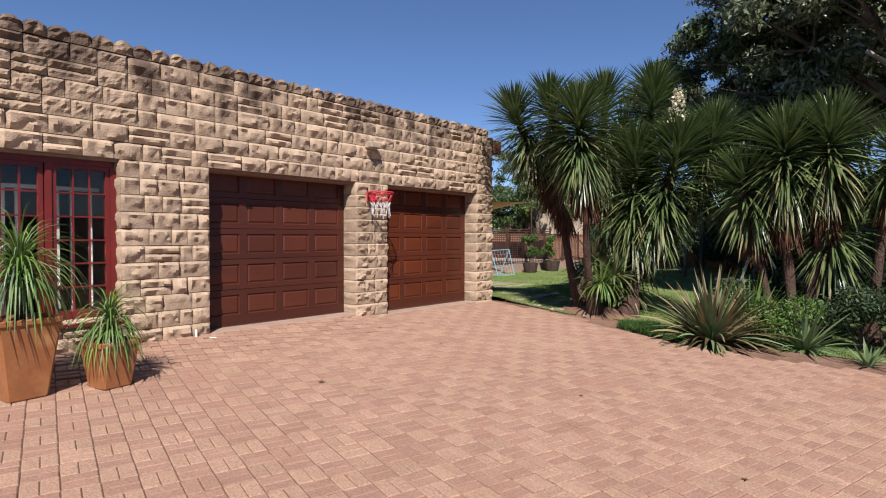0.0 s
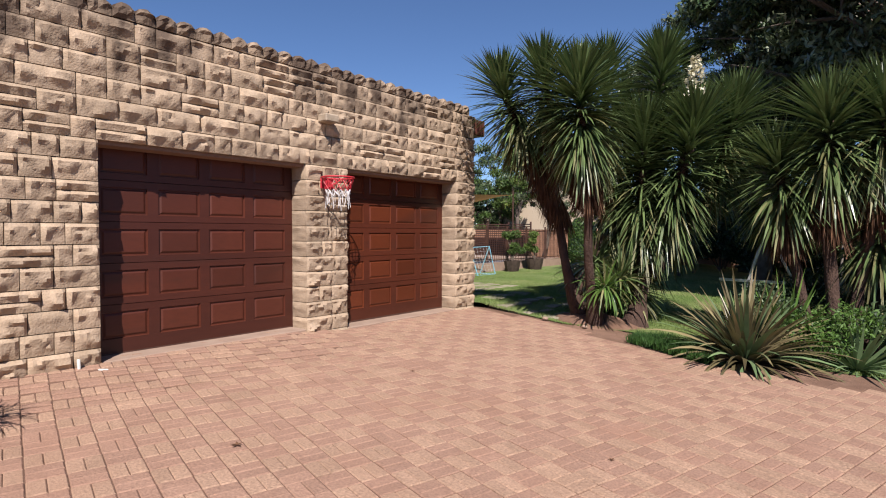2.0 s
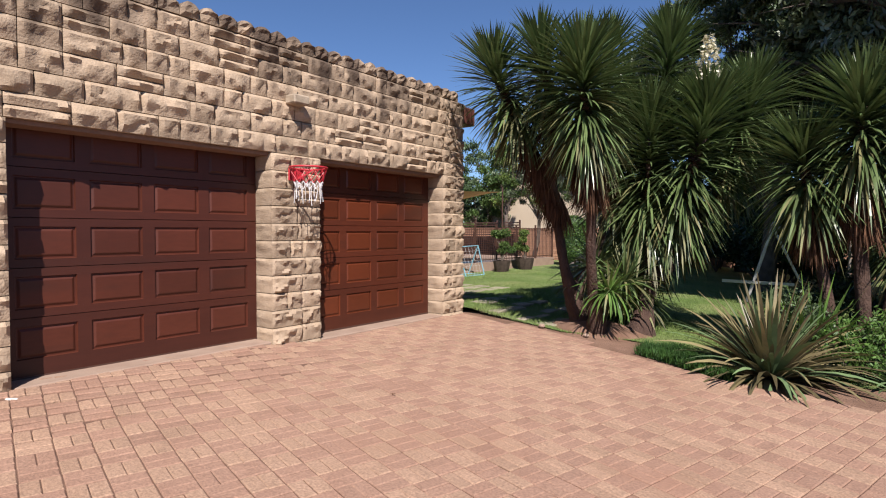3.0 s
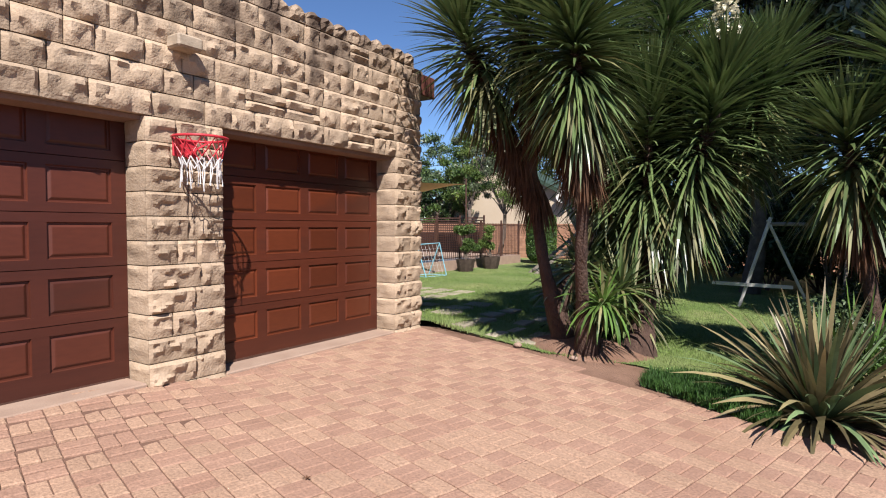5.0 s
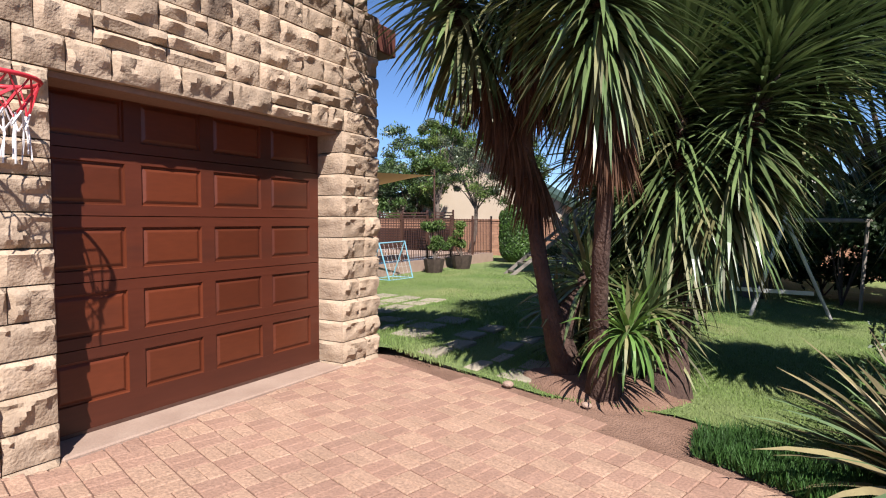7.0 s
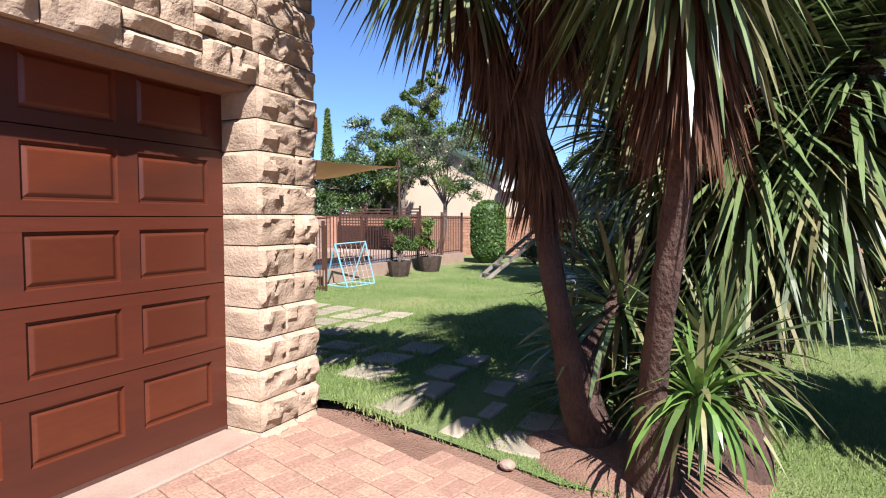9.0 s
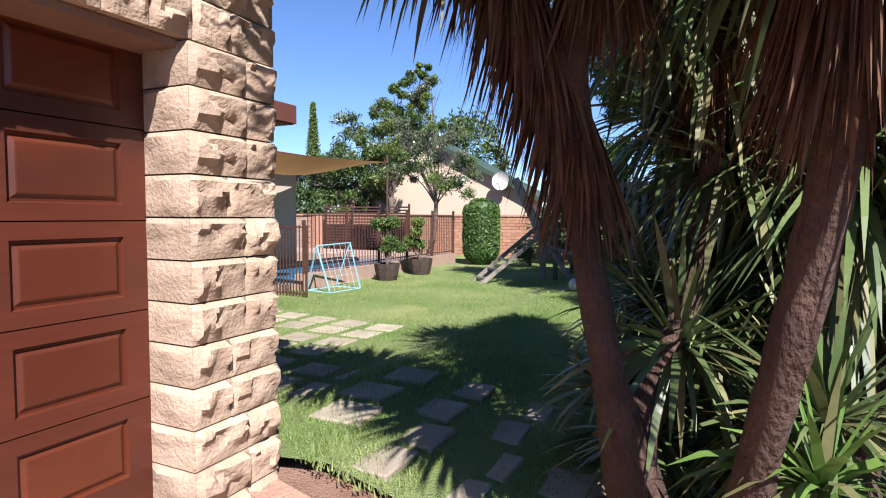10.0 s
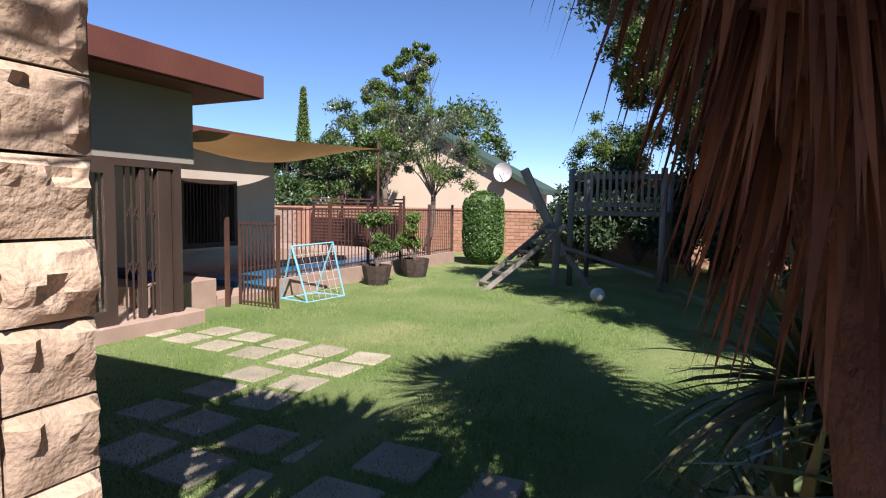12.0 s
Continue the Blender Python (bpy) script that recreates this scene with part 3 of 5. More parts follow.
for l in range(3):
    for k in range(NS):
        a = net_pt(l, k)
        for kk in ((k, k - 1) if l % 2 == 0 else (k, k + 1)):
            (net_r if l < 2 else net_w).tube([a, net_pt(l + 1, kk % NS)], 0.0045, 4)
for k in range(NS + 4):
    a = 2 * math.pi * k / (NS + 4)
    r = HR * 0.7
    p = Vector((HX + r * math.cos(a), HY + r * math.sin(a), HZ - 0.16))
    q = p + Vector((rnd(-0.02, 0.02), rnd(-0.02, 0.02), -rnd(0.16, 0.26)))
    net_w.tube([p, (p + q) / 2 + Vector((rnd(-0.012, 0.012), rnd(-0.012, 0.012), 0)), q], 0.0045, 4)
part("upper_net", net_r, HOOPRED, hoop, "red upper net")
part("lower_net", net_w, NETWHITE, hoop, "white frayed lower net")
cord = [(WX + 0.05, HY - 0.06, HZ - 0.1), (WX + 0.04, HY - 0.05, HZ - 0.3), (WX + 0.05, HY + 0.02, HZ - 0.42)]
part("cord", Shape().tube(cord, 0.006, 5), NETDARK, hoop, "dark hanging cord")

# little white pipe at the wall foot
pp = Shape().tube([(WX + 0.05, 3.27, -0.1), (WX + 0.05, 3.26, 0.13)], 0.014, 8)
pp.tube([(WX + 0.10, 3.36, -0.04), (WX + 0.13, 3.40, 0.02), (WX + 0.18, 3.44, 0.02), (WX + 0.22, 3.46, -0.04)], 0.014, 8)
solid("drain_pipe", pp, WHITEPAINT, "short white plastic pipe at the wall foot", "pipe", smooth=True)


# ---------------- plants ----------------
def rosette(green, pale, dead, top, stem, n, L, w, skirt=0.8, deadskirt=0.0, lift=1.0):
    """Sword leaves round a stem: stiff and upright at the crown, then out, then hanging."""
    top, stem = Vector(top), Vector(stem)
    for i in range(n):
        f = (i + 0.5) / n
        az = i * 2.39996 + rnd(-0.3, 0.3)
        polar = radians(8 + 132 * f ** 0.85) * (1 if lift == 1 else lift)
        way = Vector((math.sin(polar) * math.cos(az), math.sin(polar) * math.sin(az), math.cos(polar)))
        base = top + stem * (-skirt * max(0.0, f - 0.25) / 0.75 * rnd(0.8, 1.1))
        ll = L * rnd(0.8, 1.12) * (0.72 + 0.28 * min(1, f * 3))
        target = pale if (f > 0.62 and random.random() < (f - 0.5)) else green
        target.blade(base + way * 0.03, way, ll, w * rnd(0.8, 1.15), 0.25 + 1.2 * f * f, 4, side=ball_dir() * 0.35)
    if deadskirt > 0:
        m = int(n * 1.5)
        for i in range(m):
            f = i / m
            az = i * 2.39996
            way = Vector((math.cos(az) * 0.3, math.sin(az) * 0.3, -1)).normalized()
            base = top - stem * (skirt * 0.9 + deadskirt * f)
            base = base + Vector((math.cos(az), math.sin(az), 0)) * 0.07
            dead.blade(base, way + Vector((rnd(-0.12, 0.12), rnd(-0.12, 0.12), 0)), L * rnd(0.4, 0.8), w * rnd(0.3, 0.8), 0.3, 3, side=ball_dir() * 0.8)


def spline(pts, n):
    """A smooth line through the points."""
    pts = [Vector(p) for p in pts]
    out = []
    for i in range(len(pts) - 1):
        p0, p1, p2, p3 = pts[max(i - 1, 0)], pts[i], pts[i + 1], pts[min(i + 2, len(pts) - 1)]
        for k in range(n):
            t = k / n
            out.append(0.5 * ((2 * p1) + (p2 - p0) * t + (2 * p0 - 5 * p1 + 4 * p2 - p3) * t * t + (3 * p1 - p0 - 3 * p2 + p3) * t ** 3))
    out.append(pts[-1])
    return out


def yucca(label, base, stems, root=0.2):
    """stems: path points, radius, leaf count, leaf length, green skirt, dead skirt."""
    y = thing("yucca", base, label, "yucca", "yuccas along the lawn edge")
    for pts, r, n, L, sk, dsk in stems:
        line = spline(pts, 6)
        m = len(line)
        rad = [r * (1.0 + 1.5 * max(0, 1 - 4.5 * i / m)) * (1 - 0.25 * i / m) for i in range(m)]
        part("trunk", Shape().tube(line, rad, 12, 0.09), YTRUNK, y, smooth=True)
        g, p, d = Shape(), Shape(), Shape()
        stem = (line[-1] - line[-4]).normalized()
        rosette(g, p, d, line[-1], stem, int(n * 1.35), L, 0.04, sk, dsk)
        cr = part("leaf_crown", g, YLEAF, y, "dark green sword leaves")
        part("ageing_leaves", p, YPALE, cr, "yellowing hanging leaves")
        if dsk > 0:
            part("dead_leaves", d, YDEAD, y, "brown dry hanging leaves")
    return y


yucca("tall leaning yucca with a long skirt of dry leaves", (-3.35, 9.65, gz(-3.4)), [
    ([(-3.28, 9.65, -0.2), (-3.46, 9.42, 0.7), (-3.6, 9.4, 1.4), (-3.85, 9.1, 2.4), (-4.2, 8.65, 3.45)], 0.075, 480, 0.74, 0.9, 1.35),
    ([(-3.68, 9.35, 1.7), (-3.5, 9.1, 2.6), (-3.5, 8.7, 3.55)], 0.06, 420, 0.72, 0.8, 0.6),
    ([(-3.4, 9.55, 0.3), (-3.1, 9.95, 1.4), (-3.1, 10.0, 3.8)], 0.06, 420, 0.76, 1.6, 0.3),
])
yucca("tall yucca with a dense drooping crown beside the paving", (-2.95, 9.4, gz(-2.95)), [
    ([(-2.95, 9.4, -0.2), (-2.92, 9.1, 0.5), (-2.85, 8.85, 1.05), (-2.78, 8.68, 1.8), (-2.8, 8.4, 3.2)], 0.07, 640, 0.78, 0.9, 0.5),
])
fy = yucca("branching yucca carrying a cream flower spike", (-2.55, 9.95, gz(-2.5)), [
    ([(-2.55, 9.85, -0.25), (-2.45, 10.0, 0.5), (-2.2, 10.1, 1.3), (-1.75, 10.1, 2.8)], 0.11, 800, 0.85, 1.6, 0.0),
    ([(-2.45, 10.0, 0.5), (-2.5, 10.0, 1.3), (-2.46, 9.95, 2.75)], 0.06, 520, 0.8, 1.8, 0.0),
    ([(-2.45, 10.05, 0.6), (-2.6, 10.5, 2.0), (-2.42, 10.7, 3.95)], 0.07, 560, 0.8, 1.5, 0.3),
    ([(-2.4, 10.1, 0.6), (-1.7, 10.6, 1.8), (-1.35, 10.7, 3.1)], 0.07, 480, 0.8, 1.2, 0.0),
    ([(-2.5, 10.1, 0.5), (-2.9, 10.6, 1.6), (-3.0, 10.7, 2.9)], 0.06, 520, 0.75, 1.8, 0.0),
])
fl = Shape()
for i in range(260):
    f = random.random()
    p = Vector((-1.72, 9.9, 3.22 + 0.55 * f)) + Vector((rnd(-1, 1), rnd(-1, 1), 0)) * 0.17 * (1 - 0.7 * f)
    d = ball_dir()
    fl.blade(p, d + Vector((0, 0, -0.4)), 0.06, 0.045, 0.3, 2)
tagged(part("flower_spike", fl, PETAL, fy, "cream bell flower spike"), kind="stuff")
yucca("group of yuccas with spiky heads over bare stems", (0.1, 10.2, gz(0.1)), [
    ([(0.0, 10.2, -0.4), (-0.1, 10.0, 1.2), (-0.11, 9.81, 2.65)], 0.08, 480, 0.85, 0.7, 0.5),
    ([(0.1, 10.3, -0.4), (0.3, 10.2, 1.3), (0.45, 9.95, 2.75)], 0.08, 480, 0.85, 0.7, 0.5),
    ([(-0.25, 10.2, -0.4), (-0.5, 10.0, 1.0), (-0.67, 9.85, 2.15)], 0.07, 360, 0.8, 0.6, 0.3),
    ([(0.3, 10.5, -0.4), (0.4, 10.5, 0.7), (0.42, 10.5, 1.45)], 0.07, 400, 0.85, 0.5, 0.0),
    ([(0.9, 10.6, -0.4), (1.0, 10.5, 1.0), (1.2, 10.3, 2.5)], 0.07, 240, 0.75, 0.5, 0.2),
])


def tuft(name, label, cat, at, n, L, w, mat, spread=1.0, droop=0.9, pale=None, rows=4):
    t = thing(name, at, label, cat)
    a, b = Shape(), Shape()
    for i in range(n):
        f = (i + 0.5) / n
        az = i * 2.39996 + rnd(-0.2, 0.2)
        polar = radians(4 + 78 * spread * f ** 0.8)
        way = Vector((math.sin(polar) * math.cos(az), math.sin(polar) * math.sin(az), math.cos(polar)))
        base = Vector(at) + Vector((math.cos(az), math.sin(az), 0)) * 0.12 * f * L / 0.8
        (b if pale and random.random() < 0.3 else a).blade(base, way, L * rnd(0.65, 1.1), w * rnd(0.75, 1.15), droop * (0.3 + f), rows, side=ball_dir() * 0.5)
    part("leaves", a, mat, t)
    if pale:
        part("faded_leaves", b, pale, t, "yellow-green faded leaves")
    return t


tuft("young_yucca", "bright green young yucca shoot at the trunk base", "yucca", (-2.72, 9.18, gz(-2.7) + 0.62), 85, 0.5, 0.04, YYOUNG, 1.75, 2.2, YPALE)
tuft("young_yucca", "low dark green yucca shoot among the trunks", "yucca", (-2.65, 9.55, gz(-2.6) + 0.75), 110, 0.62, 0.038, YLEAF, 1.6, 0.9, YPALE)
tuft("young_yucca", "dark yucca shoot growing beside the leaning trunk", "yucca", (-3.2, 9.85, 0.75), 110, 0.65, 0.045, YLEAF, 1.7, 0.9, YPALE)
tuft("young_yucca", "dark drooping yucca side shoot between the stems", "yucca", (-3.0, 10.1, 1.6), 130, 0.7, 0.045, YLEAF, 1.8, 1.0, YPALE)
tuft("young_yucca", "low spiky yucca shoot behind the leaning trunk", "yucca", (-3.55, 10.0, 0.45), 70, 0.5, 0.04, YLEAF, 1.4, 0.8, YPALE)
for q, (sx, sy, sz, sl) in enumerate(((-3.35, 10.35, 0.1, 0.75), (-3.2, 10.9, 0.2, 0.8), (-3.05, 10.3, 0.9, 0.75), (-2.95, 11.2, 0.7, 0.8), (-3.4, 10.7, 0.8, 0.7), (-2.75, 10.2, 0.3, 0.7), (-2.6, 11.3, 1.5, 0.8), (-3.2, 10.3, 1.9, 0.8), (-3.25, 10.2, 2.7, 0.8), (-3.05, 10.7, 3.3, 0.8), (-3.35, 10.0, 2.3, 0.7))):
    tuft("young_yucca", "dark green yucca offshoot in the shaded thicket", "yucca", (sx, sy, sz), 150, sl, 0.036, YLEAF, 1.75, 0.9, YPALE)
tuft("flax_plant", "bronze and green flax clump spilling over the paving", "flax", (-0.85, 8.75, gz(-0.85) - 0.03), 270, 1.1, 0.07, FLAX, 0.95, 1.0, AGAVE, 6)
tuft("agave", "pale green agave with stiff arching leaves", "agave", (0.22, 9.35, gz(0.2)), 75, 0.78, 0.06, AGAVE, 1.15, 0.6, None, 5)
tuft("small_agave", "small grey-green agave at the paving edge", "agave", (0.98, 8.85, gz(1.0)), 22, 0.36, 0.045, AGAVE, 0.95, 0.5)
tuft("flax_plant", "green flax clump standing behind the bronze one", "flax", (-0.55, 9.6, gz(-0.5)), 90, 1.05, 0.05, YYOUNG, 0.8, 0.6)


def foliage(shape, c, r, n, size, flat=0.75, shell=0.55):
    """Loose leaves in an uneven clump."""
    c = Vector(c)
    for i in range(n):
        d = ball_dir()
        k = (shell + (1 - shell) * random.random()) * (0.8 + 0.35 * noise.noise(d * 2.1 + c))
        p = c + Vector((d.x * r, d.y * r, d.z * r * flat)) * k
        a = ball_dir()
        b = a.cross(ball_dir())
        b = b.normalized() if b.length > 0.05 else Vector((1, 0, 0))
        l, w = size * rnd(0.7, 1.3), size * rnd(0.28, 0.45)
        a = (a + Vector((0, 0, -0.35))).normalized()
        shape.add((p - a * l * 0.5, p + b * w * 0.5, p + a * l * 0.5, p - b * w * 0.5), [(0, 1, 2, 3)])


def shrub(label, at, r, n, size, mat, h=None, name="shrub", cat="shrub"):
    t = thing(name, at, label, cat)
    h = h or r
    s = Shape()
    base = Vector(at)
    for k in range(7):
        d = Vector((rnd(-0.6, 0.6), rnd(-0.6, 0.6), 1.0))
        c = base + Vector((d.x * r, d.y * r, h * rnd(0.45, 1.25)))
        foliage(s, c, r * rnd(0.45, 0.7), n // 7, size)
        st = Shape().tube([base, base + (c - base) * 0.5 + Vector((rnd(-0.05, 0.05), rnd(-0.05, 0.05), 0)), c], [0.02, 0.014, 0.006], 5)
        part("stem", st, BARK, t)
    part("foliage", s, mat, t)
    return t


shrub("bright green small-leaved shrub behind the flax", (-0.15, 9.45, gz(-0.1)), 0.52, 2600, 0.06, SHRUB, 0.45)
shrub("dark green rounded shrub with small leaves", (-0.75, 10.1, gz(-0.6)), 0.6, 2200, 0.06, LEAF_DARK, 0.6)
shrub("dark shaded shrub along the garden border", (1.5, 9.8, gz(1.5)), 0.8, 3000, 0.07, LEAF_DARK, 0.7)
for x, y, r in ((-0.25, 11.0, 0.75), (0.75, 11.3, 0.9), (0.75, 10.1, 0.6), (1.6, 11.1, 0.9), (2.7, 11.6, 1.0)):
    shrub("deep green small-leaved shrub crowding the border, shade put into its leaves", (x, y, gz(x)), r, 4200, 0.075, LEAF_SHADE, r)
shrub("dark broad shrub in the shade", (2.4, 10.6, gz(2.4)), 1.1, 3600, 0.08, LEAF_DARK, 1.0)


def blades(label, name, area, n, h, mat, inside=None):
    s = Shape()
    x0, x1, y0, y1 = area
    k = 0
    while k < n:
        x, y = rnd(x0, x1), rnd(y0, y1)
        if inside and not inside(x, y):
            continue
        k += 1
        z = gz(x)
        a = rnd(0, 6.283)
        hh = h * rnd(0.5, 1.2)
        w = 0.0035 + h * 0.035
        s.add(((x - w * math.cos(a), y - w * math.sin(a), z), (x + w * math.cos(a), y + w * math.sin(a), z), (x + rnd(-0.5, 0.5) * hh, y + rnd(-0.5, 0.5) * hh, z + hh)), [(0, 1, 2)])
    return solid(name, s, mat, label, "grass", "stuff")


def on_lawn(x, y):
    d = y - edge_y(x)
    return d > 0.1 + 0.55 * max(0.0, min(1.0, (x + 3.4))) and random.random() < min(1.0, 3.0 / max(0.8, math.hypot(x + 3.8, y - 8.0) * 0.8))


blades("short green grass blades of the lawn", "lawn_grass", (-9.4, 1.0, 9.2, 19.0), 150000, 0.03, BLADE, on_lawn)
blades("long dry-green grass tufts at the wall corner", "corner_grass", (-5.15, -4.5, 9.35, 10.0), 900, 0.055, BLADE, lambda x, y: y > edge_y(x) + 0.03)
blades("dense dark green ground cover at the paving edge", "ground_cover", (-2.3, -1.2, 8.2, 9.6), 6500, 0.11, DEEPGRASS,
       lambda x, y: edge_y(x) - 0.02 < y < edge_y(x) + 0.6 + 0.15 * math.sin(x * 9))


def tree(label, base, trunk_r, height, clumps, mats, leaf, bark=BARK, name="tree", n_each=700):
    """A tapered trunk, a limb to every clump of leaves."""
    t = thing(name, base, label, "tree")
    b = Vector(base)
    split_at = b + Vector((rnd(-0.2, 0.2), rnd(-0.2, 0.2), height))
    line = spline([b - Vector((0, 0, 0.1)), b + (split_at - b) * 0.5 + Vector((rnd(-0.1, 0.1), rnd(-0.1, 0.1), 0)), split_at], 4)
    part("trunk", Shape().tube(line, [trunk_r * (1.35 - 0.6 * i / len(line)) for i in range(len(line))], 10, 0.05), bark, t, smooth=True)
    crowns = [Shape() for _ in mats]
    for k, (x, y, z, r) in enumerate(clumps):
        c = Vector((x, y, z))
        mid = split_at + (c - split_at) * 0.5 + Vector((rnd(-0.3, 0.3), rnd(-0.3, 0.3), rnd(-0.1, 0.3))) * r * 0.5
        limb = spline([split_at - Vector((0, 0, 0.15)), mid, c], 3)
        s = Shape().tube(limb, [trunk_r * (0.36 - 0.31 * i / len(limb)) for i in range(len(limb))], 6, 0.05)
        for q in range(4):
            e = c + ball_dir() * r * 0.8
            s.tube([mid + (c - mid) * 0.5, (mid + c + e * 2) / 4 + Vector((0, 0, 0.05)), e], [trunk_r * 0.12, trunk_r * 0.08, 0.004], 4)
        part("limb", s, bark, t)
        sub = int(5 + r * 3)
        for q in range(sub):
            cc = c + ball_dir() * r * 0.7
            foliage(crowns[random.randrange(len(mats))], cc, r * rnd(0.4, 0.75), int(n_each / sub), leaf, 0.75, 0.1)
    for s, m in zip(crowns, mats):
        part("crown", s, m, t)
    return t


def scatter(c, rx, ry, rz, n, r0, r1):
    out = []
    for i in range(n):
        d = ball_dir()
        k = rnd(0.55, 1.0)
        out.append((c[0] + d.x * rx * k, c[1] + d.y * ry * k, c[2] + d.z * rz * k, rnd(r0, r1)))
    return out


big = tree("large dark evergreen tree shading the garden", (1.8, 14.2, gz(1.8)), 0.28, 3.2,
           scatter((1.6, 14.0, 6.6), 3.6, 2.6, 2.9, 26, 0.9, 1.5) + [(-2.2, 14.0, 5.6, 0.9), (-1.6, 14.1, 6.6, 1.0), (-1.8, 13.8, 4.4, 0.8)], [LEAF_DARK, LEAF_GREY, LEAF_GREY], 0.15, n_each=6500)
part("pale_branch", Shape().tube(spline([(1.9, 13.8, 3.3), (1.3, 12.6, 3.75), (0.9, 12.0, 4.1), (0.62, 11.7, 4.3)], 4), [0.06] * 4 + [0.05] * 5 + [0.035] * 4, 8, 0.1), PALEBARK, big, "pale lopped branch", True)
tree("dark leafy tree beyond the play frame", (-3.6, 23.5, gz(-3.6)), 0.2, 2.2,
     scatter((-3.6, 23.3, 5.2), 2.9, 1.8, 2.6, 18, 0.8, 1.2), [LEAF_MID, LEAF_LIGHT], 0.13, n_each=4200)
tree("dense dark tree at the garden boundary", (0.5, 19.5, gz(0.5)), 0.22, 1.6,
     scatter((0.0, 19.5, 3.6), 3.8, 1.6, 2.8, 20, 0.9, 1.4), [LEAF_DARK], 0.2, n_each=3200)
tree("light green small tree beside the boundary wall", (-6.6, 24.2, -0.05), 0.1, 1.3,
     scatter((-6.6, 24.0, 2.9), 1.3, 0.9, 0.9, 8, 0.5, 0.8), [LEAF_LIGHT, LEAF_MID], 0.1, n_each=1600)
tree("dark overhanging tree shading the play frame", (-2.2, 17.6, gz(-2.2)), 0.16, 2.2,
     scatter((-2.9, 16.9, 5.0), 2.2, 1.6, 2.2, 20, 0.8, 1.1), [LEAF_DARK, LEAF_GREY, LEAF_GREY], 0.13, n_each=4200)
# Hedge rows use the leaf with shade in its colour for a near-black backdrop.
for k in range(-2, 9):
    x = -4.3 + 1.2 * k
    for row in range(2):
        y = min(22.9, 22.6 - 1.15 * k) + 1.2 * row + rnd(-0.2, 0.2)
        shrub("dense hedge shrub with deep shade put into its leaf colour", (x + rnd(-0.2, 0.2), max(y, 12.4 + row), gz(x)), 1.1, 4200, 0.17, LEAF_SHADE, (1.2 + 0.9 * row), "hedge_shrub")
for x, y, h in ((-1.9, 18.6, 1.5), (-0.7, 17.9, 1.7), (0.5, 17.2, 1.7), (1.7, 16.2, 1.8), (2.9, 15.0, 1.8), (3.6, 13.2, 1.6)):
    shrub("dense deep-green shrub under the overhanging trees, shade put into its leaves", (x, y, gz(x)), 1.2, 5600, 0.15, LEAF_SHADE, h, "hedge_shrub")


# ---------------- planters by the window ----------------
def planter(label, at, w0, w1, h, n, L, stem, turn):
    p = thing("planter", at, label, "planter", "planters under the window")
    s = pot_shape(w0, w1, h)
    ob = part("pot", s, TERRA, p)
    ob.matrix_basis = Matrix.Translation(at) @ Matrix.Rotation(turn, 4, "Z")
    e = Shape().add([(-w1 / 2 + 0.03, -w1 / 2 + 0.03, h - 0.05), (w1 / 2 - 0.03, -w1 / 2 + 0.03, h - 0.05), (w1 / 2 - 0.03, w1 / 2 - 0.03, h - 0.05), (-w1 / 2 + 0.03, w1 / 2 - 0.03, h - 0.05)], [(0, 1, 2, 3)])
    eo = part("potting_soil", e, SOIL, p)
    eo.matrix_basis = ob.matrix_basis
    pl = thing("potted_plant", (at[0], at[1], at[2] + h - 0.05), "ponytail palm with long thin drooping leaves in a planter", "potted plant", "plants in planters")
    c = Vector((at[0], at[1], at[2] + h))
    part("stem", Shape().tube([c - Vector((0, 0, 0.08)), c + Vector((0.01, 0, stem * 0.5)), c + Vector((0, 0.01, stem))], [0.05, 0.035, 0.028], 8, 0.06), BARK, pl, smooth=True)
    g, y = Shape(), Shape()
    for i in range(n):
        f = (i + 0.5) / n
        az = i * 2.39996
        polar = radians(6 + 74 * f)
        way = Vector((math.sin(polar) * math.cos(az), math.sin(polar) * math.sin(az), math.cos(polar)))
        (y if random.random() < 0.25 else g).blade(c + Vector((0, 0, stem - 0.12 * f)), way, L * rnd(0.75, 1.15), 0.016, 2.6 + 1.4 * f, 7, side=ball_dir() * 0.3)
    part("leaves", g, YYOUNG, pl)
    part("pale_leaves", y, AGAVE, pl)


planter("tall square tapered terracotta planter", (-4.22, 1.33, gz(-4.1)), 0.30, 0.46, 0.67, 300, 0.66, 0.38, 0.12)
planter("small square tapered terracotta planter", (-4.08, 1.96, gz(-4.0)), 0.26, 0.36, 0.42, 190, 0.5, 0.16, 0.2)


# ---------------- patio wing of the house ----------------
GX = -9.5
wing = Shape()
wing.box(GX - 0.22, GX, 9.46, 12.1, -0.4, 2.75)
wing.box(GX - 0.22, GX, 12.1, 13.5, 1.92, 2.75)
wing.box(-12.3, GX, 13.5, 13.68, 1.92, 2.75)
wing.box(-12.3, GX - 0.22, 9.46, 9.6, -0.4, 2.75)
solid("wall_patio", wing, SHADEPLASTER, "plastered patio wall above the sliding doors, grey-olive from painted eave shade", "wall", "structure")
solid("roof_patio", Shape().box(-12.3, -9.02, 9.5, 14.28, 2.755, 2.80), FASCIA, "dark flat patio roof with a soffit", "roof", "structure")
fs = Shape().box(-9.02, -8.98, 9.5, 14.32, 2.77, 3.05, 0.006)
fs.box(-12.3, -9.02, 14.28, 14.32, 2.77, 3.05)
solid("fascia_patio", fs, FASCIA, "deep red-brown roof fascia of the patio", "fascia", "structure")
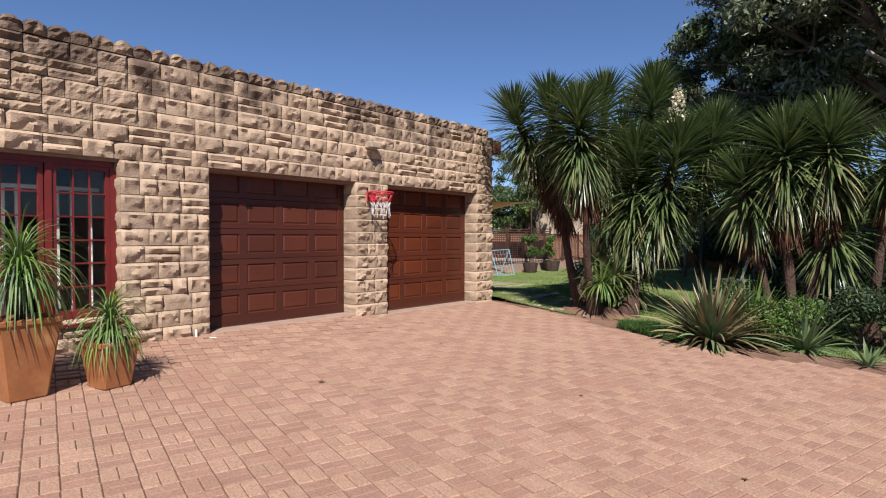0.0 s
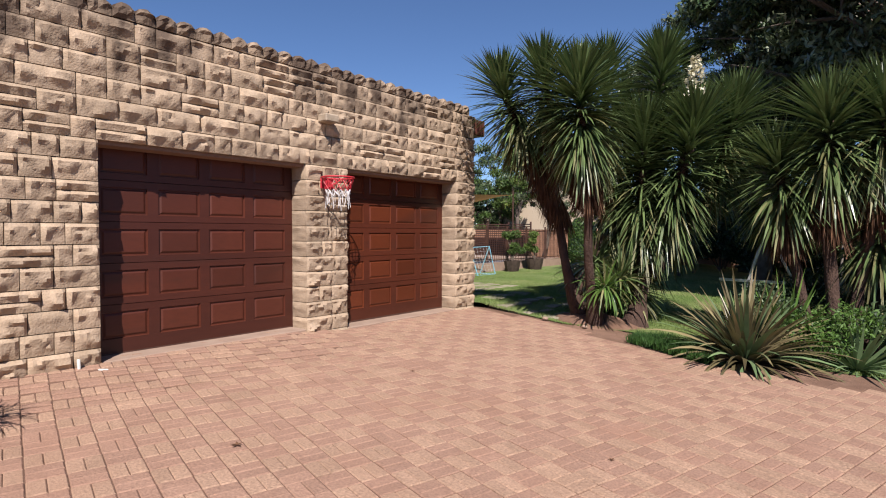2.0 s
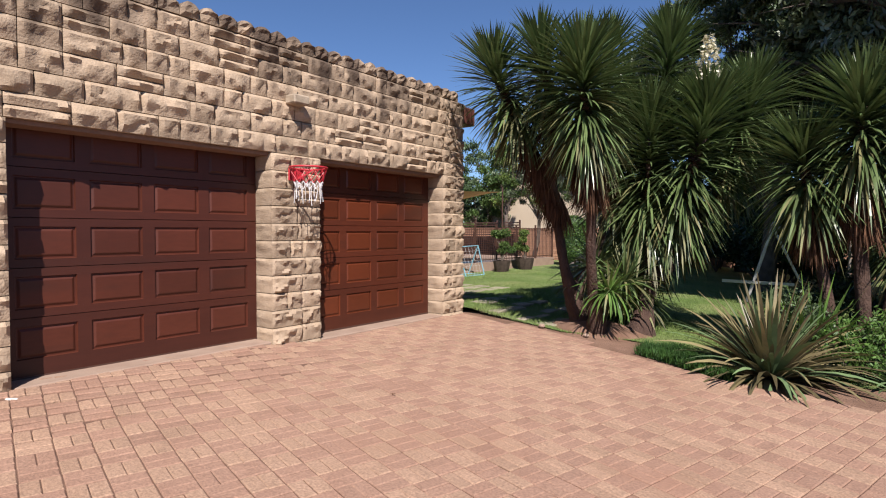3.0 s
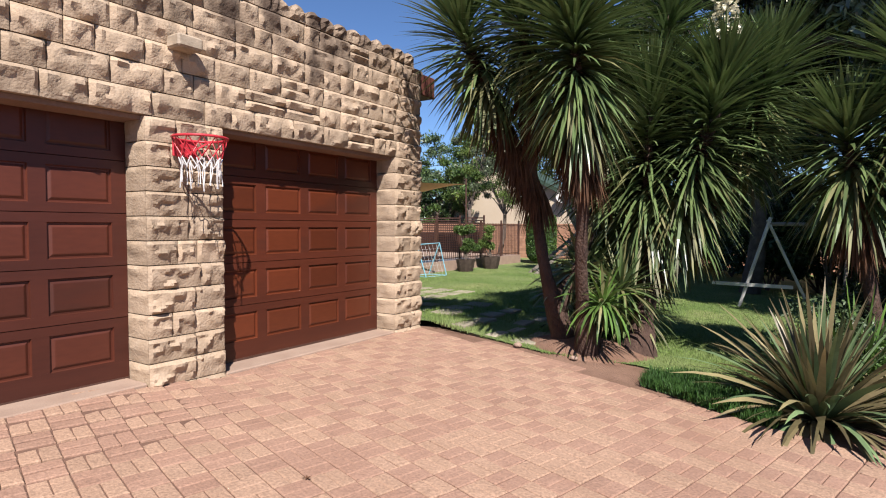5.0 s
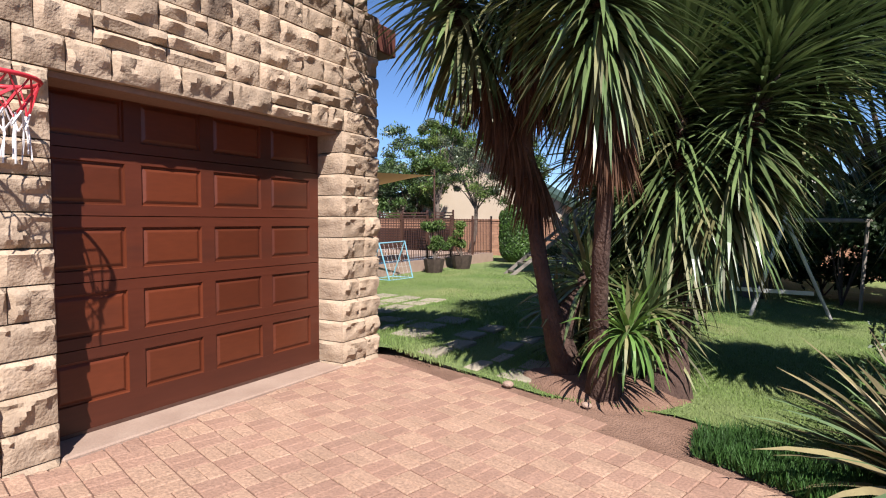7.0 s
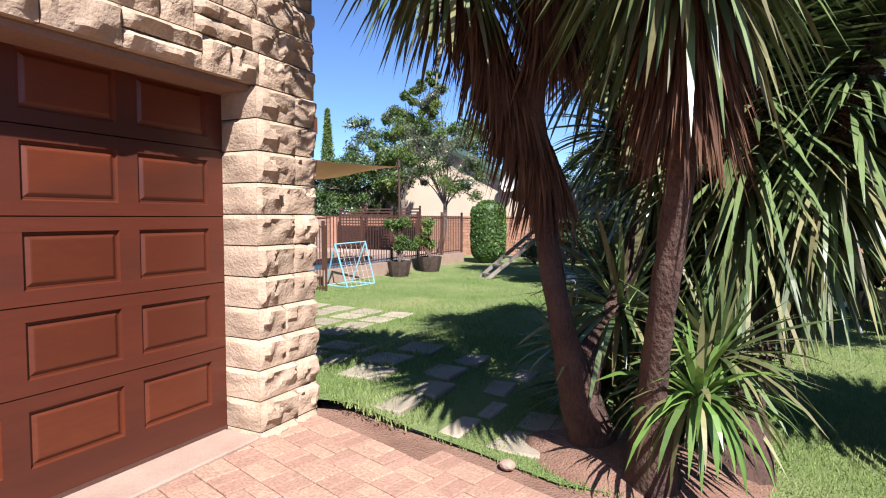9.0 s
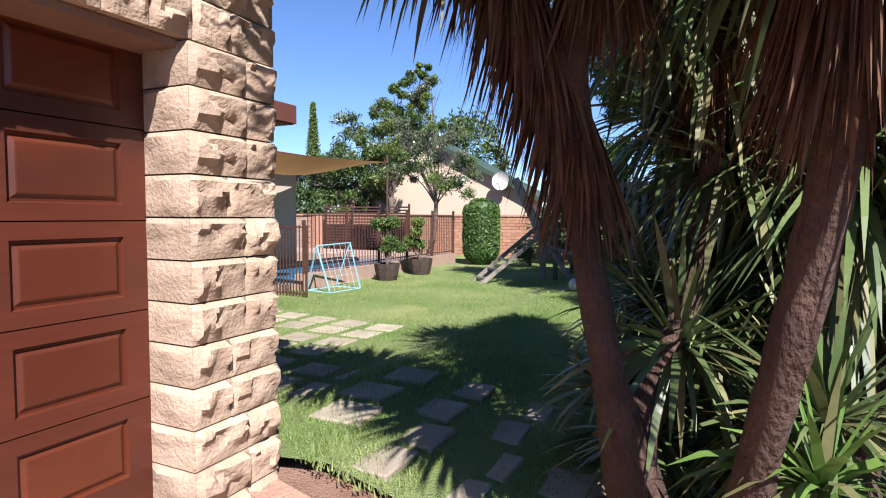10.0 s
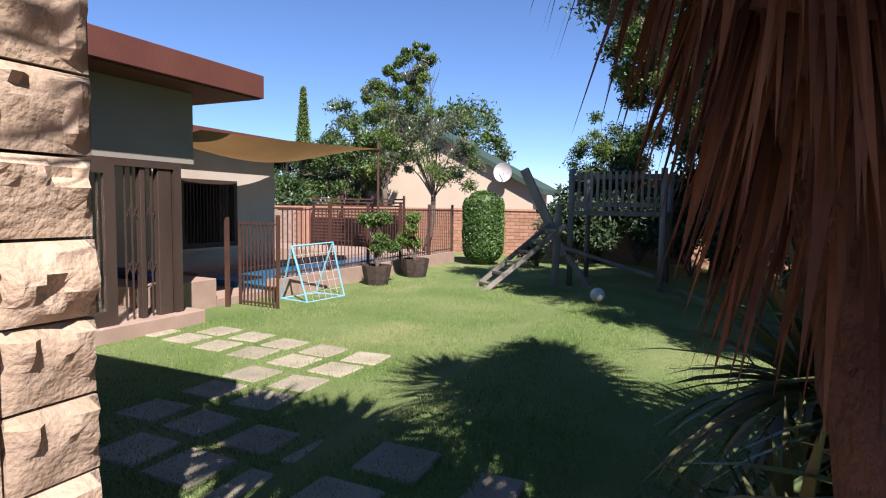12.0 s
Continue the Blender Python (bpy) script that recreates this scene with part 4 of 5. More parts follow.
solid("plinth_patio", Shape().box(-12.3, -9.38, 9.5, 13.72, -0.3, 0.10, 0.01), CONCRETE, "pale concrete patio step", "step", "structure")
solid("wall_patio_inner", Shape().box(-12.5, -12.3, 9.5, 13.68, -0.3, 2.75), PLASTER, "shaded cream inner patio wall", "wall", "structure")

sd = thing("sliding_door", (GX, 12.8, 0.10), "dark wooden sliding doors with folding security grilles, half open", "sliding door")
f = Shape()
f.box(GX - 0.14, GX + 0.0, 13.40, 13.5, 0.10, 1.92).box(GX - 0.14, GX - 0.002, 12.1, 13.4, 1.84, 1.918).box(GX - 0.14, GX - 0.002, 12.1, 13.4, 0.10, 0.14).box(GX - 0.14, GX, 12.05, 12.12, 0.10, 1.92)
part("door_frame", f, DARKWOOD, sd)
leaf = Shape()
leaf.box(GX + 0.005, GX + 0.05, 12.0, 12.10, 0.13, 1.86).box(GX + 0.005, GX + 0.05, 12.52, 12.64, 0.13, 1.86)
leaf.box(GX + 0.006, GX + 0.049, 12.1, 12.52, 0.13, 0.33).box(GX + 0.006, GX + 0.049, 12.1, 12.52, 1.75, 1.86)
lf = part("door_leaf", leaf, DARKWOOD, sd, "dark wooden glazed leaf")
gp = part("pane", Shape().box(GX + 0.02, GX + 0.026, 12.1, 12.52, 0.33, 1.75), GLASS, lf)
gp.visible_shadow = False
for k in range(6):
    y = 12.13 + 0.07 * k
    part("slat", Shape().box(GX - 0.03, GX - 0.012, y, y + 0.018, 0.14, 1.84), DARKWOOD, sd)
gr = Shape()
for k in range(7):
    y = 12.82 + 0.08 * k
    gr.box(GX - 0.075, GX - 0.06, y, y + 0.014, 0.14, 1.84)
for zz in (0.75, 1.35):
    for k in range(6):
        y = 12.827 + 0.08 * k
        for s1 in (-1, 1):
            gr.beam((GX - 0.068, y, zz - s1 * 0.09), (GX - 0.068, y + 0.08, zz + s1 * 0.09), 0.01)
part("security_grille", gr, DARKWOOD, sd, "folding trellis grille")
part("door_post", Shape().box(GX - 0.1, GX - 0.02, 13.2, 13.38, 0.14, 1.84, 0.006), DARKWOOD, sd)
part("door_post", Shape().box(GX - 0.1, GX - 0.02, 12.98, 13.04, 0.14, 1.84, 0.004), DARKWOOD, sd)

# house wall behind the pool
BX = -12.0
hb = Shape()
hb.box(BX - 0.22, BX, 13.7, 15.72, -0.3, 2.6).box(BX - 0.22, BX, 15.72, 17.0, -0.3, 0.71).box(BX - 0.22, BX, 15.72, 17.0, 1.92, 2.6).box(BX - 0.22, BX, 17.0, 18.05, -0.3, 2.6)
hb.box(-16.0, BX - 0.22, 17.83, 18.05, -0.3, 2.6)
solid("wall_house", hb, PLASTER, "cream plastered house wall facing the pool", "wall", "structure")
solid("roof_house", Shape().box(-16.2, BX + 0.32, 14.4, 18.3, 2.6, 2.63).box(BX + 0.28, BX + 0.33, 14.4, 18.34, 2.58, 2.79).box(-16.2, BX + 0.28, 18.3, 18.34, 2.58, 2.79), FASCIA, "flat roof edge with a red-brown fascia", "roof", "structure")
w2 = thing("window_2", (BX, 16.3, 0.71), "dark wooden window with upright burglar bars", "window", kind="structure")
part("window_frame", Shape().box(BX - 0.1, BX + 0.03, 15.72, 15.8, 0.71, 1.92).box(BX - 0.1, BX + 0.03, 16.92, 17.0, 0.71, 1.92).box(BX - 0.1, BX + 0.028, 15.8, 16.92, 1.84, 1.92).box(BX - 0.1, BX + 0.028, 15.8, 16.92, 0.71, 0.79), DARKWOOD, w2)
part("window_sill", Shape().box(BX - 0.02, BX + 0.08, 15.68, 17.04, 0.66, 0.708), PLASTER, w2)
pn = part("pane", Shape().box(BX - 0.07, BX - 0.064, 15.8, 16.92, 0.79, 1.84), GLASS, w2)
pn.visible_shadow = False
for k in range(15):
    y = 15.86 + 0.072 * k
    part("bar", Shape().box(BX + 0.005, BX + 0.018, y, y + 0.014, 0.79, 1.84), DARKWOOD, w2)
solid("partition_house", Shape().box(-13.4, -13.3, 13.8, 17.8, -0.2, 2.6), INTERIOR, "near-black backing wall behind the burglar bars, room dimness in its colour", "wall", "structure")

# shade sail over the pool side
c4 = [Vector((-9.9, 14.3, 2.45)), Vector((-11.68, 14.5, 2.5)), Vector((-11.9, 18.2, 2.42)), Vector((-9.8, 18.62, 2.62))]
ss = Shape()
N = 12
for j in range(N + 1):
    for i in range(N + 1):
        u, v = i / N, j / N
        p = (c4[0] * (1 - u) + c4[1] * u) * (1 - v) + (c4[3] * (1 - u) + c4[2] * u) * v
        pull = 0.35 * (4 * v * (1 - v)) * (1 - 2 * u) * 0.6
        ss.v.append((p.x - pull, p.y + 0.25 * (4 * u * (1 - u)) * (1 - 2 * v), p.z - 0.28 * 16 * u * (1 - u) * v * (1 - v)))
ss.f += [(j * (N + 1) + i, j * (N + 1) + i + 1, (j + 1) * (N + 1) + i + 1, (j + 1) * (N + 1) + i) for j in range(N) for i in range(N)]
sail = thing("shade_sail", (-9.8, 18.62, 0.3), "ochre shade sail stretched from the house to a pole", "shade sail")
part("cloth", ss, SAIL, sail, smooth=True)
part("pole", Shape().tube([(-9.86, 18.62, 0.28), (-9.86, 18.62, 2.78)], 0.025, 8), IRON, sail, "thin dark steel pole")

# ---------------- raised pool terrace ----------------
TZ = 0.30
FX = -9.9
ter = Shape()
ter.box(FX - 0.2, FX, 15.9, 22.7, -0.3, TZ)
ter.box(-12.0, FX - 0.2, 13.72, 14.9, -0.3, 0.42, 0.01)
ter.box(-12.0, FX - 0.2, 14.9, 15.9, -0.3, 0.12)
ter.box(-18.0, FX - 0.2, 20.9, 22.7, -0.3, TZ)
ter.box(-12.0, -11.6, 15.9, 20.9, -0.3, TZ)
solid("pool_terrace", ter, CONCRETE, "raised pinkish concrete pool terrace and retaining wall", "terrace", "structure")
solid("pool_water", Shape().box(-11.6, FX - 0.2, 15.9, 20.9, -0.3, TZ - 0.08), WATER, "clear blue swimming pool water", "water", "structure")
pc = Shape()
pc.tube([(-11.4, 14.3, 0.46), (-10.3, 14.3, 0.46)], 0.1, 10)
solid("pool_cover", pc, POOLBLUE, "rolled blue pool cover on the terrace", "pool cover", smooth=True)


def fence_panel(parent, a, c, z0, z1, step=0.105):
    a, c = Vector(a), Vector(c)
    d = (c - a)
    n = max(2, int(d.length / step))
    for zz in (z0 + 0.06, z1 - 0.03):
        part("rail", Shape().beam((a.x, a.y, zz), (c.x, c.y, zz), 0.025), IRON, parent)
    me = Shape().box(-0.007, 0.007, -0.007, 0.007, z0, z1).mesh("bar", IRON)
    for k in range(1, n):
        p = a + d * k / n
        b = part("bar", me, None, parent)
        b.location = (p.x, p.y, 0)


fence = thing("pool_fence", (FX - 0.06, 19.0, TZ), "brown iron pool fence with upright bars", "fence")
posts = [16.0, 17.35, 18.6, 19.9, 21.3, 22.66]
for y in posts:
    part("post", Shape().box(FX - 0.085, FX - 0.035, y - 0.025, y + 0.025, TZ if y > 16.1 else -0.05, 1.52 if y > 17 else 1.3), IRON, fence)
for a, c in zip(posts, posts[1:]):
    fence_panel(fence, (FX - 0.06, a, 0), (FX - 0.06, c, 0), TZ + 0.02, 1.42)
part("post", Shape().box(-9.99, -9.94, 14.94, 14.99, -0.06, 1.28), IRON, fence)
gate = thing("pool_gate", (-9.92, 14.95, -0.03), "open brown iron pool gate standing over the lawn", "gate")
part("stile", Shape().beam((-9.91, 14.95, 0.0), (-9.91, 14.95, 1.2), 0.03), IRON, gate)
part("stile", Shape().beam((-9.2, 14.93, 0.0), (-9.2, 14.93, 1.2), 0.03), IRON, gate)
fence_panel(gate, (-9.91, 14.95, 0), (-9.2, 14.93, 0), -0.01, 1.2, 0.065)
part("foot", Shape().beam((-9.22, 14.93, -0.035), (-9.22, 14.93, 0.0), 0.02), IRON, gate)
# far slatted screen behind the pool
scr = thing("slat_screen", (-14.5, 24.6, 0.0), "brown horizontal slat screen behind the pool", "screen")
for x in (-16.4, -15.2, -14.0, -12.8):
    part("post", Shape().box(x - 0.03, x + 0.03, 24.55, 24.61, -0.06, 1.75), IRON, scr)
sm_ = Shape().box(-16.4, -12.8, 24.5, 24.55, 0, 0.05).mesh("slat", IRON)
for k in range(14):
    part("slat", sm_, None, scr).location = (0, 0, 0.2 + 0.108 * k)

# trampoline-style rebound goal
goal = thing("rebound_goal", (-9.2, 15.7, -0.05), "pale blue tubular rebound net frame leaning on the lawn", "goal frame")
a, b_, c, d = (-9.32, 15.3, 0.79), (-9.16, 16.1, 0.82), (-8.92, 16.08, -0.03), (-9.02, 15.28, -0.03)
part("front_frame", Shape().tube(spline([a, b_, c, d, a], 1), 0.018, 6), BLUEMETAL, goal, "pale blue steel tube")
part("rear_leg", Shape().tube([a, (-9.62, 15.4, -0.03), (-9.5, 16.1, -0.03), b_], 0.016, 6), BLUEMETAL, goal)
part("ground_bar", Shape().tube([d, (-9.62, 15.4, -0.03)], 0.016, 6), BLUEMETAL, goal)
part("ground_bar", Shape().tube([c, (-9.5, 16.1, -0.03)], 0.016, 6), BLUEMETAL, goal)
net = Shape()
A, B, C, D = Vector(a), Vector(b_), Vector(c), Vector(d)
for k in range(1, 6):
    u = k / 6
    net.beam(A + (B - A) * u, D + (C - D) * u, 0.003)
    net.beam(A + (D - A) * u, B + (C - B) * u, 0.003)
part("net", net, NETWHITE, goal, "white cord net")


def basket_pot(x, y, r, h, gold):
    p = thing("basket_planter", (x, y, gz(x)), "dark round woven-texture planter on the lawn edge", "planter", "planters by the pool fence")
    s = Shape()
    prof = [(r * 0.75, 0), (r * 0.85, h * 0.3), (r * 0.97, h * 0.8), (r, h), (r * 0.9, h), (r * 0.86, h * 0.9)]
    n = 18
    for rr, z in prof:
        for k in range(n):
            q = rr * (1 + (0.03 if k % 2 else -0.02))
            s.v.append((x + q * math.cos(6.2832 * k / n), y + q * math.sin(6.2832 * k / n), gz(x) + z))
    for j in range(len(prof) - 1):
        s.f += [(j * n + k, j * n + (k + 1) % n, j * n + n + (k + 1) % n, j * n + n + k) for k in range(n)]
    s.f.append(tuple((len(prof) - 1) * n + k for k in range(n)))
    part("pot", s, WICKER, p)
    t = shrub("leafy potted shrub with a bare stem", (x, y, gz(x) + h * 0.9), 0.34, 2600, 0.075, LEAF_LIGHT if gold else LEAF_MID, 0.75, "potted_shrub", "potted shrub")


basket_pot(-9.42, 18.1, 0.27, 0.36, False)
basket_pot(-9.36, 19.5, 0.29, 0.38, True)
mulch = Shape()
for i in range(220):
    x, y = -9.55 + rnd(-0.3, 0.1), rnd(17.6, 22.4)
    mulch.box(x, x + rnd(0.02, 0.06), y, y + rnd(0.02, 0.06), gz(x) - 0.01, gz(x) + rnd(0.01, 0.03))
solid("edging_mulch", mulch, SOIL, "dark soil crumbs along the retaining wall", "soil", "stuff")

# tree inside the pool terrace, with an open crown
tree("slender garden tree with an open airy crown", (-10.6, 21.8, TZ), 0.07, 1.5,
     [(-10.9, 21.9, 3.1, 0.7), (-10.2, 21.8, 2.6, 0.7), (-11.4, 21.8, 3.6, 0.7), (-10.5, 22.0, 3.7, 0.75), (-11.8, 21.9, 4.2, 0.55), (-9.7, 21.8, 3.2, 0.6), (-10.9, 21.7, 4.5, 0.5),
      (-11.5, 22.0, 2.7, 0.55), (-9.5, 21.9, 2.3, 0.5), (-12.2, 21.9, 4.6, 0.4), (-11.2, 21.8, 5.3, 0.32), (-10.6, 21.9, 5.0, 0.35)], [LEAF_MID, LEAF_LIGHT, LEAF_GREY], 0.085, n_each=2300)
tree("pale green feathery tree behind the pool", (-14.2, 25.6, 0.0), 0.1, 2.0,
     [(-14.2, 25.6, 3.2, 0.9), (-14.9, 25.7, 4.0, 0.8), (-13.5, 25.6, 4.1, 0.8), (-14.6, 25.6, 4.9, 0.6), (-15.6, 25.7, 3.6, 0.6), (-13.0, 25.6, 5.4, 0.4), (-13.8, 25.6, 6.0, 0.35), (-12.8, 25.6, 6.6, 0.3)], [LEAF_MID, LEAF_LIGHT], 0.16, n_each=1400)
cy = thing("cypress", (-22.0, 31.0, 0.0), "slim pointed light green cypress", "tree")
cs = Shape()
for k in range(30):
    f = k / 30
    foliage(cs, (-22.0, 31.0, 1.0 + 6.2 * f), 0.95 * (1 - f * 0.85), 260, 0.16, 1.2, 0.5)
part("trunk", Shape().tube([(-22.0, 31, -0.1), (-22.0, 31, 6.6)], [0.12, 0.02], 6), BARK, cy)
part("crown", cs, LEAF_LIGHT, cy)
for x, y, z, r in ((-19.0, 27.5, 2.4, 1.6), (-17.3, 28.5, 2.6, 1.5), (-21.5, 28.0, 2.6, 1.8)):
    tree("dense green trees behind the boundary wall", (x, y, 0.0), 0.15, 1.2, scatter((x, y, z), r, 0.9, 1.7, 9, 0.7, 1.1), [LEAF_DARK, LEAF_MID], 0.17, name="boundary_tree", n_each=1800)
tree("dark trees far behind the neighbouring house", (-24.0, 44.0, 0.0), 0.3, 3.0, scatter((-24, 44, 5.5), 9, 2, 2.6, 16, 1.6, 2.4), [LEAF_DARK, LEAF_MID], 0.34, name="far_tree", n_each=1400)

# clipped round topiary bush
top = thing("topiary_bush", (-8.72, 22.1, -0.04), "clipped dense green columnar bush", "bush")
tb, core_ = Shape(), Shape()
for i in range(7000):
    d = ball_dir()
    zz = rnd(-1, 1)
    k = (1 - abs(zz) ** 6) ** 0.5 * 0.52 * (1 + 0.06 * noise.noise((d.x * 3, d.y * 3, zz * 3)))
    h = math.hypot(d.x, d.y) or 1
    p = Vector((-8.72 + d.x / h * k, 22.1 + d.y / h * k, 0.92 + zz * 0.92))
    if zz > 0.8:
        p.x, p.y = -8.72 + (p.x + 8.72) * math.sqrt(random.random()), 22.1 + (p.y - 22.1) * math.sqrt(random.random())
    a2, b2 = ball_dir() * 0.04, ball_dir() * 0.022
    tb.add((p - a2, p + b2, p + a2, p - b2), [(0, 1, 2, 3)])
core_.tube([(-8.72, 22.1, -0.04), (-8.72, 22.1, 0.3), (-8.72, 22.1, 1.5), (-8.72, 22.1, 1.72)], [0.25, 0.46, 0.46, 0.3], 14)
part("inner_growth", core_, LEAF_DARK, top)
part("foliage", tb, SHRUB, top)
shrub("dark spiky shrub beside the topiary", (-7.7, 22.3, -0.05), 0.6, 1600, 0.1, LEAF_DARK, 0.6)

# ---------------- play frame and swing ----------------
pf = thing("play_frame", (-6.2, 20.2, gz(-6.2)), "weathered grey timber play frame with ladder and railed deck", "play frame")
for x, y in ((-6.0, 19.6), (-4.4, 19.6), (-6.0, 21.2), (-4.4, 21.2)):
    part("post", Shape().tube([(x, y, -0.15), (x + rnd(-0.03, 0.03), y, 2.15)], 0.055, 8, 0.05), GREYWOOD, pf, smooth=True)
part("deck", Shape().box(-6.05, -4.35, 19.55, 21.25, 1.3, 1.38), GREYWOOD, pf)
for z in (1.5, 2.0):
    part("rail", Shape().beam((-5.95, 19.56, z), (-4.45, 19.56, z), 0.05, 0.08), GREYWOOD, pf)
sl = Shape().box(-0.025, 0.025, -0.012, 0.012, 1.4, 2.1).mesh("slat", GREYWOOD)
for k in range(13):
    part("slat", sl, None, pf).location = (-5.85 + 0.11 * k, 19.52, 0)
part("slide_rail", Shape().beam((-6.9, 19.5, 2.15), (-6.1, 19.5, 0.55), 0.10, 0.16), GREYWOOD, pf, "pale leaning board")
part("prop", Shape().tube([(-6.25, 19.45, -0.15), (-6.2, 19.45, 1.5)], 0.07, 8, 0.08), GREYWOOD, pf)
for dx in (0.0, 0.32):
    part("ladder_side", Shape().beam((-7.55 + dx, 18.6 - dx, -0.08), (-6.35 + dx, 19.4 - dx * 0.4, 1.12), 0.05, 0.08), GREYWOOD, pf)
for k in range(6):
    u = (k + 0.5) / 6
    p = Vector((-7.55, 18.6, -0.05)) * (1 - u) + Vector((-6.35, 19.4, 1.12)) * u
    part("rung", Shape().beam(p, p + Vector((0.32, -0.25, 0)), 0.045), GREYWOOD, pf)
part("bracing", Shape().beam((-6.1, 19.45, 0.7), (-4.5, 19.5, 0.25), 0.06), GREYWOOD, pf)
part("bracing", Shape().beam((-6.0, 19.4, 0.55), (-5.5, 19.3, -0.1), 0.08), GREYWOOD, pf)
ballo = Shape()
for j in range(9):
    for k in range(14):
        th, ph = math.pi * j / 8, 2 * math.pi * k / 14
        ballo.v.append((-5.3 + 0.11 * math.sin(th) * math.cos(ph), 16.9 + 0.11 * math.sin(th) * math.sin(ph), gz(-5.3) + 0.11 - 0.11 * math.cos(th)))
ballo.f += [(j * 14 + k, j * 14 + (k + 1) % 14, j * 14 + 14 + (k + 1) % 14, j * 14 + 14 + k) for j in range(8) for k in range(14)]
solid("ball", ballo, WHITEPAINT, "scuffed grey-white ball on the lawn", "ball", smooth=True)

sw = thing("swing_frame", (-1.7, 15.2, gz(-1.7)), "white wooden A-frame swing stand", "swing frame")
apex = Vector((-1.7, 15.2, 1.32))
part("leg", Shape().tube([(-2.15, 15.17, gz(-2.1) - 0.02), apex + Vector((0.03, 0, 0.12))], 0.03, 8), WHITEPAINT, sw)
part("leg", Shape().tube([(-1.02, 15.75, gz(-1.0) - 0.02), apex + Vector((-0.02, -0.02, 0.07))], 0.026, 8), WHITEPAINT, sw)
part("crossbar", Shape().beam((-2.6, 15.13, 0.22), (-1.3, 15.16, 0.2), 0.04, 0.06), WHITEPAINT, sw)
part("top_beam", Shape().tube([apex, apex + Vector((1.3, 1.9, 0))], 0.035, 8), GREYWOOD, sw)
part("leg", Shape().tube([apex + Vector((1.25, 1.8, 0.02)), apex + Vector((1.2, 1.9, -1.66))], 0.03, 8), GREYWOOD, sw)

# bare soil heaped round the yucca stems
md = Shape()
for j in range(7):
    for k in range(28):
        a, r = 2 * math.pi * k / 28, j / 6
        q = 1 + 0.18 * noise.noise((math.cos(a) * 1.6, math.sin(a) * 1.6, 2.0))
        x, y = -3.15 + 0.75 * r * q * math.cos(a), 9.74 + 0.5 * r * q * math.sin(a)
        md.v.append((x, y, gz(x) - 0.02 + 0.17 * (1 - r * r) + 0.02 * noise.noise((x * 6, y * 6, 0))))
md.f += [(j * 28 + k, j * 28 + 28 + k, j * 28 + 28 + (k + 1) % 28, j * 28 + (k + 1) % 28) for j in range(6) for k in range(28)]
solid("soil_mound", md, SOIL, "low mound of bare reddish soil round the stems", "soil", "structure", True)

# stones at the paving edge
for x, y, r in ((-3.8, 9.28, 0.05), (-3.1, 9.2, 0.04)):
    st = Shape()
    bm = bmesh.new()
    bmesh.ops.create_icosphere(bm, subdivisions=2, radius=r)
    for v in bm.verts:
        v.co *= 1 + 0.35 * noise.noise(v.co * 12 + Vector((x, y, 0)))
        v.co.z *= 0.6
    st.take(bm)
    o = solid("stone", st, CONCRETE, "small rough pale stone at the paving edge", "stone")
    o.location = (x, y, gz(x) + r * 0.35)

# dry leaves blown over the paving
for x, y, r in ((-2.93, 3.43, 0.05), (-1.0, 5.0, 0.03), (0.6, 4.2, 0.03), (-3.3, 5.6, 0.03)):
    dl = Shape()
    for k in range(5):
        a = k * 1.3
        dl.blade((x, y, gz(x) + 0.008), (math.cos(a), math.sin(a), 0.15), r, r * 0.4, 0.2, 2)
    solid("dry_leaf", dl, YDEAD, "small curled dry brown leaf on the paving", "leaf")

# ---------------- boundary wall and neighbour ----------------
BY = 25.0
bw = solid("wall_boundary", Shape().box(-24, -6.9, BY + 0.02, BY + 0.2, -0.3, 1.52), BRICKJOIN, "salmon brick boundary wall behind the garden", "wall", "structure")
solid("coping_boundary", Shape().box(-24, -6.9, BY - 0.03, BY + 0.24, 1.52, 1.58), BRICK, "brick coping of the boundary wall", "coping", "structure")
bmz = Shape().box(0.006, 0.284, 0, 0.06, 0.006, 0.102).mesh("brick", BRICK)
far_bricks = Shape()
count = 0
for r in range(14):
    zb = 0.02 + r * 0.107
    for k in range(38):
        x = -17.6 + 0.29 * k + (0.145 if r % 2 else 0)
        if x > -11.5 and count < 280:
            part("brick", bmz, None, bw).location = (x, BY, zb)
            count += 1
        else:
            far_bricks.box(x + 0.006, x + 0.284, BY, BY + 0.06, zb + 0.006, zb + 0.102)
tagged(part("brickwork", far_bricks, BRICK, bw), kind="stuff")
for x in (-17.0, -13.6, -10.2, -7.6):
    part("pier", Shape().box(x - 0.15, x + 0.15, BY - 0.05, BY - 0.002, -0.2, 1.515), BRICK, bw)
# Added walls, dark and tall to close bright gaps behind the planting.
solid("wall_side", Shape().box(5.5, 5.7, 8.0, 26, -0.6, 2.4), BRICK, "added plain garden wall, dark colour closing bright gaps behind trees", "wall", "structure")
solid("wall_rear", Shape().box(-6.9, 5.5, BY, BY + 0.2, -0.6, 2.4), BRICK, "added plain rear wall, dark colour closing bright gaps behind shrubs", "wall", "structure")
# Unseen walls added round the drive to close it and feed window reflections.
solid("wall_added_street", Shape().box(-12, 12, -11.2, -11, -0.6, 2.0), PLASTER, "added unseen plain wall closing the drive behind, for window reflections", "wall", "structure")
solid("wall_added_drive", Shape().box(11.8, 12, -11, 12, -0.6, 2.0), PLASTER, "added unseen plain wall closing the side of the drive", "wall", "structure")

